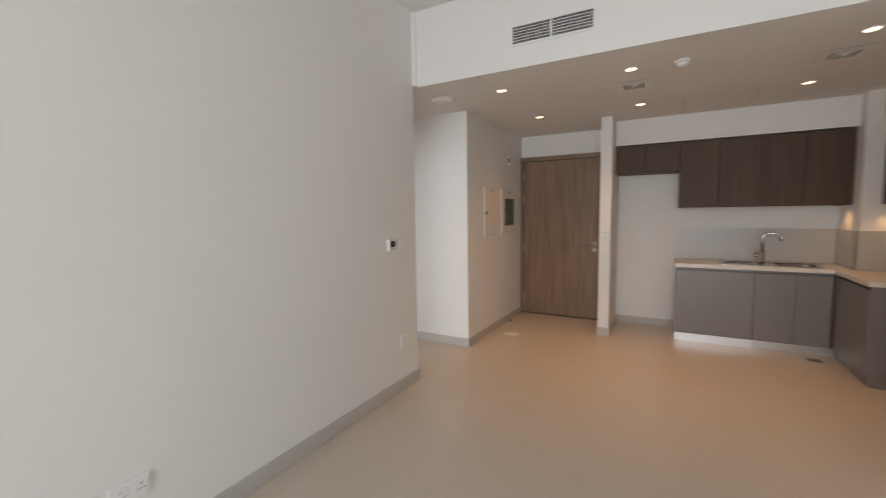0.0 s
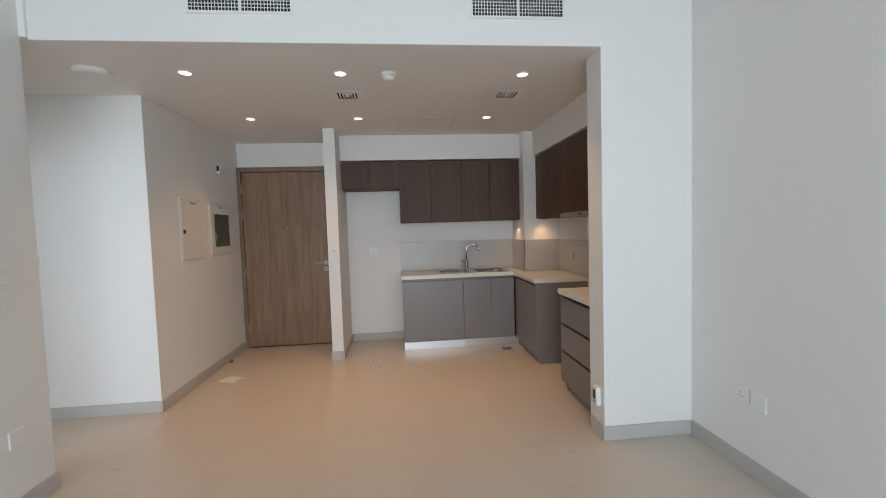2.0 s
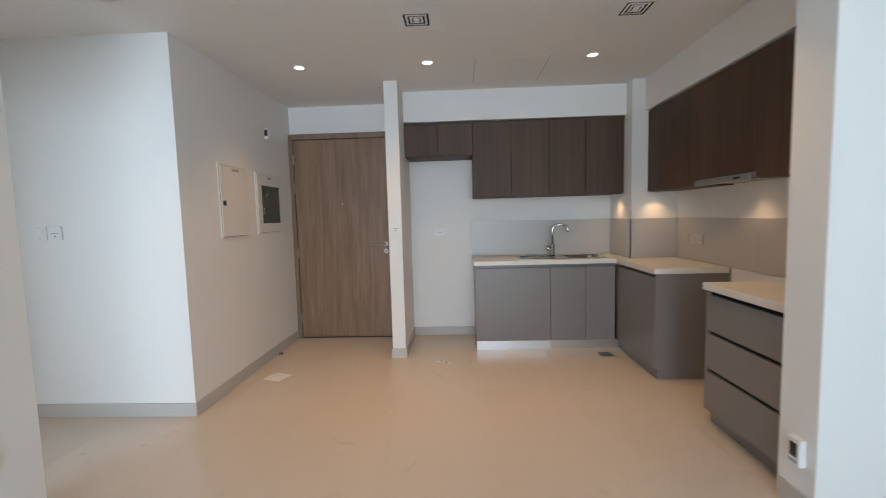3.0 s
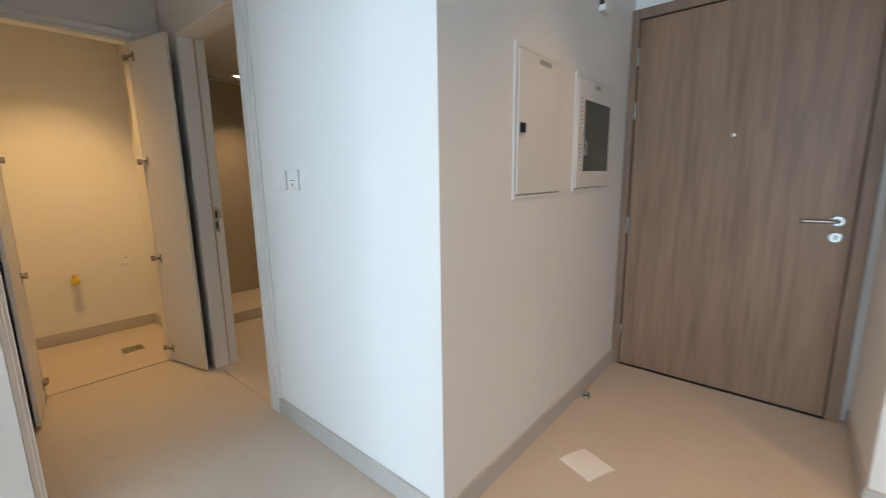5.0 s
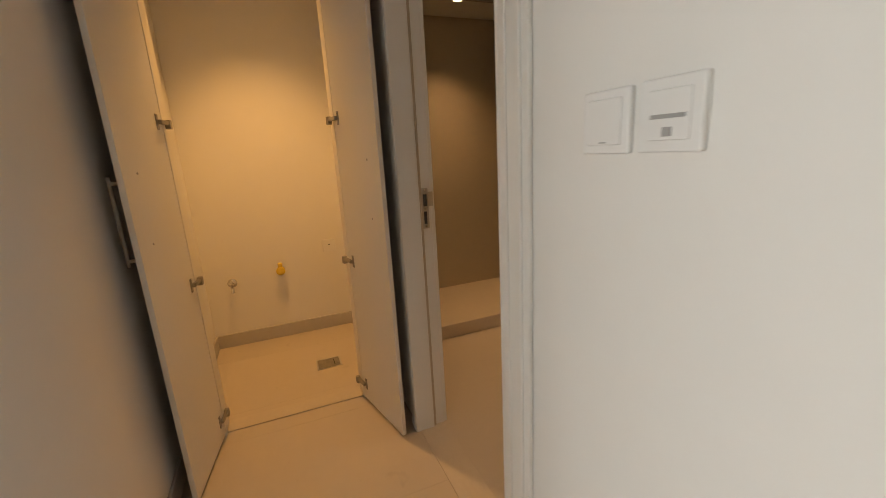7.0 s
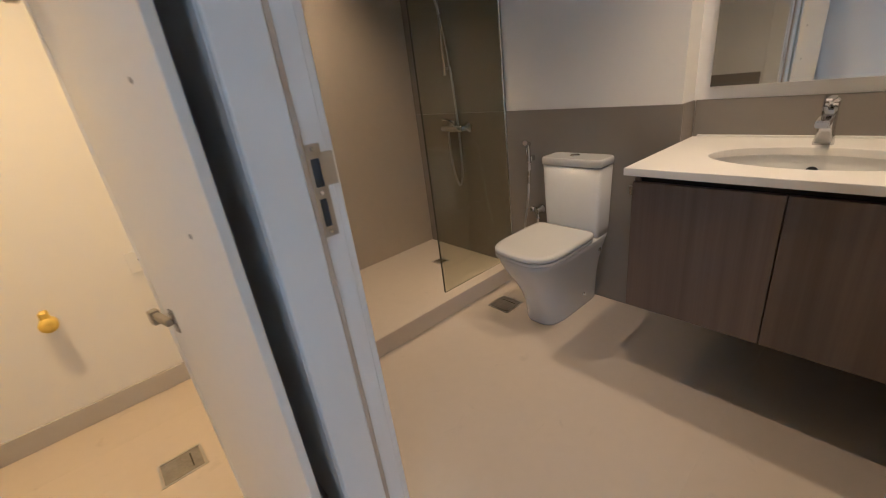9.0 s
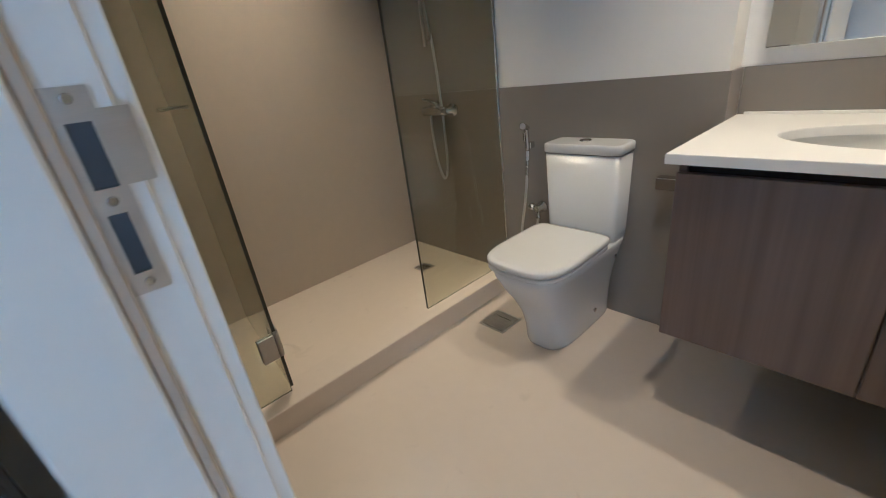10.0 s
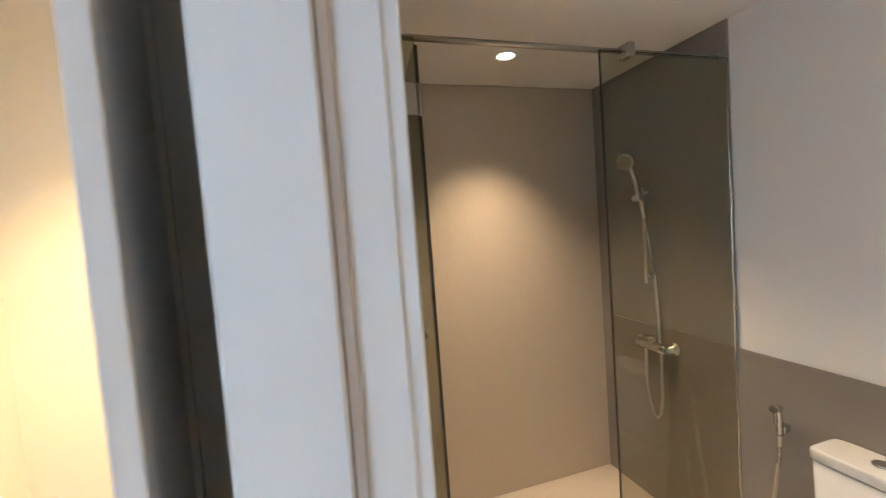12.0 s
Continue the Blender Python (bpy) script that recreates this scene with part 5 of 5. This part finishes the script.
ph = thing("paper_holder", (-2.040, by, 0.597), "chrome toilet paper holder with flap", "paper holder")
bm = bmesh.new()
lathe(bm, ((0.022, 0), (0.022, -0.008), (0.009, -0.012), (0.009, -0.055)), at(-2.020, by, 0.607, ON_Y), 18)
tube(bm, [(-2.020, by - 0.05, 0.607), (-2.100, by - 0.05, 0.607)], 0.008, 10)
part("arm", bm, M_CHROME, ph)
part("flap", boxes((-2.107, by - 0.062, 0.578, -2.040, by - 0.058, 0.618), (-2.107, by - 0.062, 0.616, -2.040, by - 0.02, 0.620), bev=0.0015), M_CHROME, ph)
bm = bmesh.new()
lathe(bm, ((0.016, -0.032), (0.016, 0.032)), at(-2.073, by - 0.036, 0.597, ON_X), 16)
part("paper_core", bm, M_PAPER, ph)

# Vanity.
VX0, VX1, VF = -1.923, BATH_E - 0.012, 5.921
van = thing("vanity_cabinet", (-1.52, 6.2, 0.286), "wall-hung grey-brown wood vanity cabinet with two doors", "cabinet")
part("body", boxes((VX0, VF + 0.019, 0.286, VX0 + 0.018, VAN_N - 0.012, 0.772), (VX0 + 0.018, VF + 0.02, 0.286, VX1, VAN_N - 0.012, 0.304), (VX1 - 0.018, VF + 0.019, 0.304, VX1, VAN_N - 0.012, 0.772), (VX0 + 0.018, VF + 0.04, 0.304, VX1 - 0.018, VF + 0.055, 0.772)), M_VANITY, van)
part("door", boxes((VX0, VF, 0.286, -1.5215, VF + 0.018, 0.748), bev=0.0015), M_VANITY, van)
part("door", boxes((-1.5185, VF, 0.286, VX1, VF + 0.018, 0.748), bev=0.0015), M_VANITY, van)
# Black strip gives the recess above the doors its shaded look.
part("grip_channel", boxes((VX0 + 0.019, VF + 0.026, 0.728, VX1 - 0.019, VF + 0.038, 0.772)), M_BLACK, van)

TZ0, TZ1 = 0.773, 0.797
CX0, CX1, CY0, CY1 = -1.944, BATH_E - 0.011, 5.899, VAN_N - 0.011
BX, BY, BA, BB = -1.522, 6.165, 0.258, 0.15
vt = thing("stone_counter", (-1.55, 6.2, TZ0), "white stone vanity top with inset oval basin", "countertop")
bm = bmesh.new()
N = 72


def edge_point(t):
    c, s = math.cos(t), math.sin(t)
    k = 1e9
    if c > 1e-9: k = min(k, (CX1 - BX) / c)
    if c < -1e-9: k = min(k, (CX0 - BX) / c)
    if s > 1e-9: k = min(k, (CY1 - BY) / s)
    if s < -1e-9: k = min(k, (CY0 - BY) / s)
    return BX + k * c, BY + k * s


angles = sorted([2 * math.pi * i / N for i in range(N)] + [math.atan2(y - BY, x - BX) % (2 * math.pi) for x in (CX0, CX1) for y in (CY0, CY1)])
outer = [edge_point(t) for t in angles]
inner = []
for t in angles:
    c, s = math.cos(t), math.sin(t)
    k = 1 / math.sqrt((c / BA) ** 2 + (s / BB) ** 2)
    inner.append((BX + k * c, BY + k * s))
loft(bm, [[Vector((x, y, TZ0)) for x, y in inner], [Vector((x, y, TZ0)) for x, y in outer], [Vector((x, y, TZ1 - 0.002)) for x, y in outer], [Vector((BX + (x - BX) * 0.997, BY + (y - BY) * 0.997, TZ1)) for x, y in outer], [Vector((BX + (x - BX) * 1.008, BY + (y - BY) * 1.008, TZ1)) for x, y in inner], [Vector((x, y, TZ1 - 0.002)) for x, y in inner], [Vector((x, y, TZ0)) for x, y in inner]], False, False)
part("slab", bm, M_VANTOP, vt)
part("upstand", boxes((CX0 + 0.02, CY1 - 0.012, TZ1, CX1, CY1, TZ1 + 0.008), bev=0.001), M_VANTOP, vt)
bm = bmesh.new()
prof = [(1.05, TZ0 - 0.0005), (1.045, TZ0 - 0.008), (1.01, TZ0 - 0.05), (0.93, TZ0 - 0.095), (0.74, TZ0 - 0.125), (0.40, TZ0 - 0.138), (0.10, TZ0 - 0.142)]
loft(bm, [[Vector((BX + BA * k * math.cos(2 * math.pi * i / 48), BY + BB * k * math.sin(2 * math.pi * i / 48), z)) for i in range(48)] for k, z in prof], False)
bm.faces.new(list(bm.verts)[-48:])
ba = part("basin", bm, M_BASIN, vt)
bm = bmesh.new()
lathe(bm, ((0.016, -0.004), (0.016, 0.004), (0.010, 0.005)), at(BX - 0.01, BY + BB * 0.985, TZ0 - 0.052, Matrix.Rotation(radians(75), 4, "X")), 18)
part("overflow", bm, M_DARKPLASTIC, ba)
bm = bmesh.new()
lathe(bm, ((0.021, TZ0 - 0.142), (0.021, TZ0 - 0.138), (0.017, TZ0 - 0.136)), at(BX, BY, 0), 20)
part("waste", bm, M_CHROME, ba)

fx, fy = -1.527, 6.378
fa = thing("basin_tap", (fx, fy, TZ1), "chrome single-lever basin mixer tap", "tap")
bm = bmesh.new()
loft(bm, [oval(fx, fy, TZ1, 0.026, 0.024, 6, 24), oval(fx, fy, TZ1 + 0.006, 0.026, 0.024, 6, 24), oval(fx, fy - 0.002, TZ1 + 0.04, 0.021, 0.020, 5, 24), oval(fx, fy - 0.004, TZ1 + 0.10, 0.019, 0.020, 5, 24), oval(fx, fy - 0.004, TZ1 + 0.115, 0.017, 0.018, 5, 24)])
part("body", bm, M_CHROME, fa)
bm = bmesh.new()
loft(bm, [[Vector((fx + a, y, z + b)) for a, b in ((-0.017, -0.011), (0.017, -0.011), (0.017, 0.011), (-0.017, 0.011))] for y, z in ((fy - 0.005, TZ1 + 0.085), (fy - 0.05, TZ1 + 0.083), (fy - 0.11, TZ1 + 0.075))], True, False)
bmesh.ops.bevel(bm, geom=list(bm.edges), offset=0.003, segments=2, affect="EDGES")
part("spout", bm, M_CHROME, fa)
bm = bmesh.new()
lathe(bm, ((0.019, 0.115), (0.019, 0.135), (0.013, 0.140)), at(fx, fy - 0.004, TZ1), 20)
box(bm, fx - 0.010, fy - 0.075, TZ1 + 0.137, fx + 0.010, fy + 0.01, TZ1 + 0.146, 0.003)
part("lever", bm, M_CHROME, fa)

mi = thing("wall_mirror", (-1.55, VAN_N, 0.985), "frameless rectangular wall mirror above the vanity", "mirror")
part("glass", boxes((-1.897, VAN_N - 0.027, 0.983, BATH_E - 0.03, VAN_N - 0.022, 1.92), bev=0.0015), M_MIRROR, mi)
part("backing", boxes((-1.882, VAN_N - 0.022, 0.998, BATH_E - 0.045, VAN_N - 0.0005, 1.905)), M_PLASTIC, mi)

bdl = downlight(-3.233, 5.665, BATH, "bathroom downlights")
for x, y in ((-1.87, 5.66), (-1.56, 6.10)):
    copy_thing(bdl, pose(x, y, BATH))

# ---- floors, piece by piece ----
floor = structure("floor", boxes((-4.0, LIV_S - 0.4, -0.25, 4.1, 7.0, -0.1), (BATH_W - 0.15, HALL_S - 0.2, -0.1, RIGHT + 0.15, BACK + 0.2, -0.0012), (-0.15, LIV_S - 0.2, -0.1, RIGHT + 0.15, HALL_S - 0.2, -0.0012), (BED_W - 0.15, BED_S - 0.2, -0.1, -0.15, HALL_S - 0.2, -0.0012)), M_GROUT, "beige porcelain tiled floor with fine joints", "floor")
TILE_MESH = {}


def tile_mesh(w, d):
    key = (round(w, 3), round(d, 3))
    if key not in TILE_MESH:
        bm = bmesh.new()
        c = 0.0003
        lo = [bm.verts.new(p) for p in ((0, 0, -0.0012), (w, 0, -0.0012), (w, d, -0.0012), (0, d, -0.0012))]
        mi = [bm.verts.new(p) for p in ((0, 0, -c * 0.5), (w, 0, -c * 0.5), (w, d, -c * 0.5), (0, d, -c * 0.5))]
        hi = [bm.verts.new(p) for p in ((c, c, 0), (w - c, c, 0), (w - c, d - c, 0), (c, d - c, 0))]
        for a, b in ((lo, mi), (mi, hi)):
            for i in range(4):
                bm.faces.new((a[i], a[(i + 1) % 4], b[(i + 1) % 4], b[i]))
        bm.faces.new(hi)
        me = bpy.data.meshes.new("tile")
        bm.to_mesh(me)
        bm.free()
        me.materials.append(M_TILE)
        TILE_MESH[key] = me
    return TILE_MESH[key]


def lay(x0, y0, x1, y1, px, py, z=0.0, ox=0.0, oy=0.0, gap=0.0005):
    """Tiles of px by py over a rectangle, on one grid with its origin at ox, oy."""
    i0, i1 = math.floor((x0 - ox) / px), math.ceil((x1 - ox) / px)
    j0, j1 = math.floor((y0 - oy) / py), math.ceil((y1 - oy) / py)
    for i in range(i0, i1):
        for j in range(j0, j1):
            a, b = max(x0, ox + i * px) + gap / 2, min(x1, ox + (i + 1) * px) - gap / 2
            c, d = max(y0, oy + j * py) + gap / 2, min(y1, oy + (j + 1) * py) - gap / 2
            if b - a < 0.01 or d - c < 0.01:
                continue
            ob = new("tile", tile_mesh(b - a, d - c))
            ob.location = (a, c, z)
            ob.parent = floor


lay(0, LIV_S, RIGHT, HALL_S, 0.6, 1.2, ox=0.13, oy=0.35)
lay(BED_W, BED_S, -0.15, HALL_S - 0.12, 0.6, 1.2, ox=0.13, oy=0.35)
lay(-1.06, HALL_S - 0.12, -0.315, HALL_S, 0.6, 1.2, ox=0.13, oy=0.35)
lay(CL_FRONT - 0.04, HALL_S, RIGHT, HALL_N, 0.6, 1.2, ox=0.13, oy=0.35)
lay(0, HALL_N, RIGHT, BACK, 0.6, 1.2, ox=0.13, oy=0.35)
lay(CL_BACK, HALL_S, CL_FRONT - 0.04, HALL_N, 0.6, 1.2, ox=-3.1, oy=0.35)
lay(-2.76, BATH_S, BATH_E, VAN_N, 1.2, 1.6, ox=-2.76, oy=4.9, gap=0.0004)
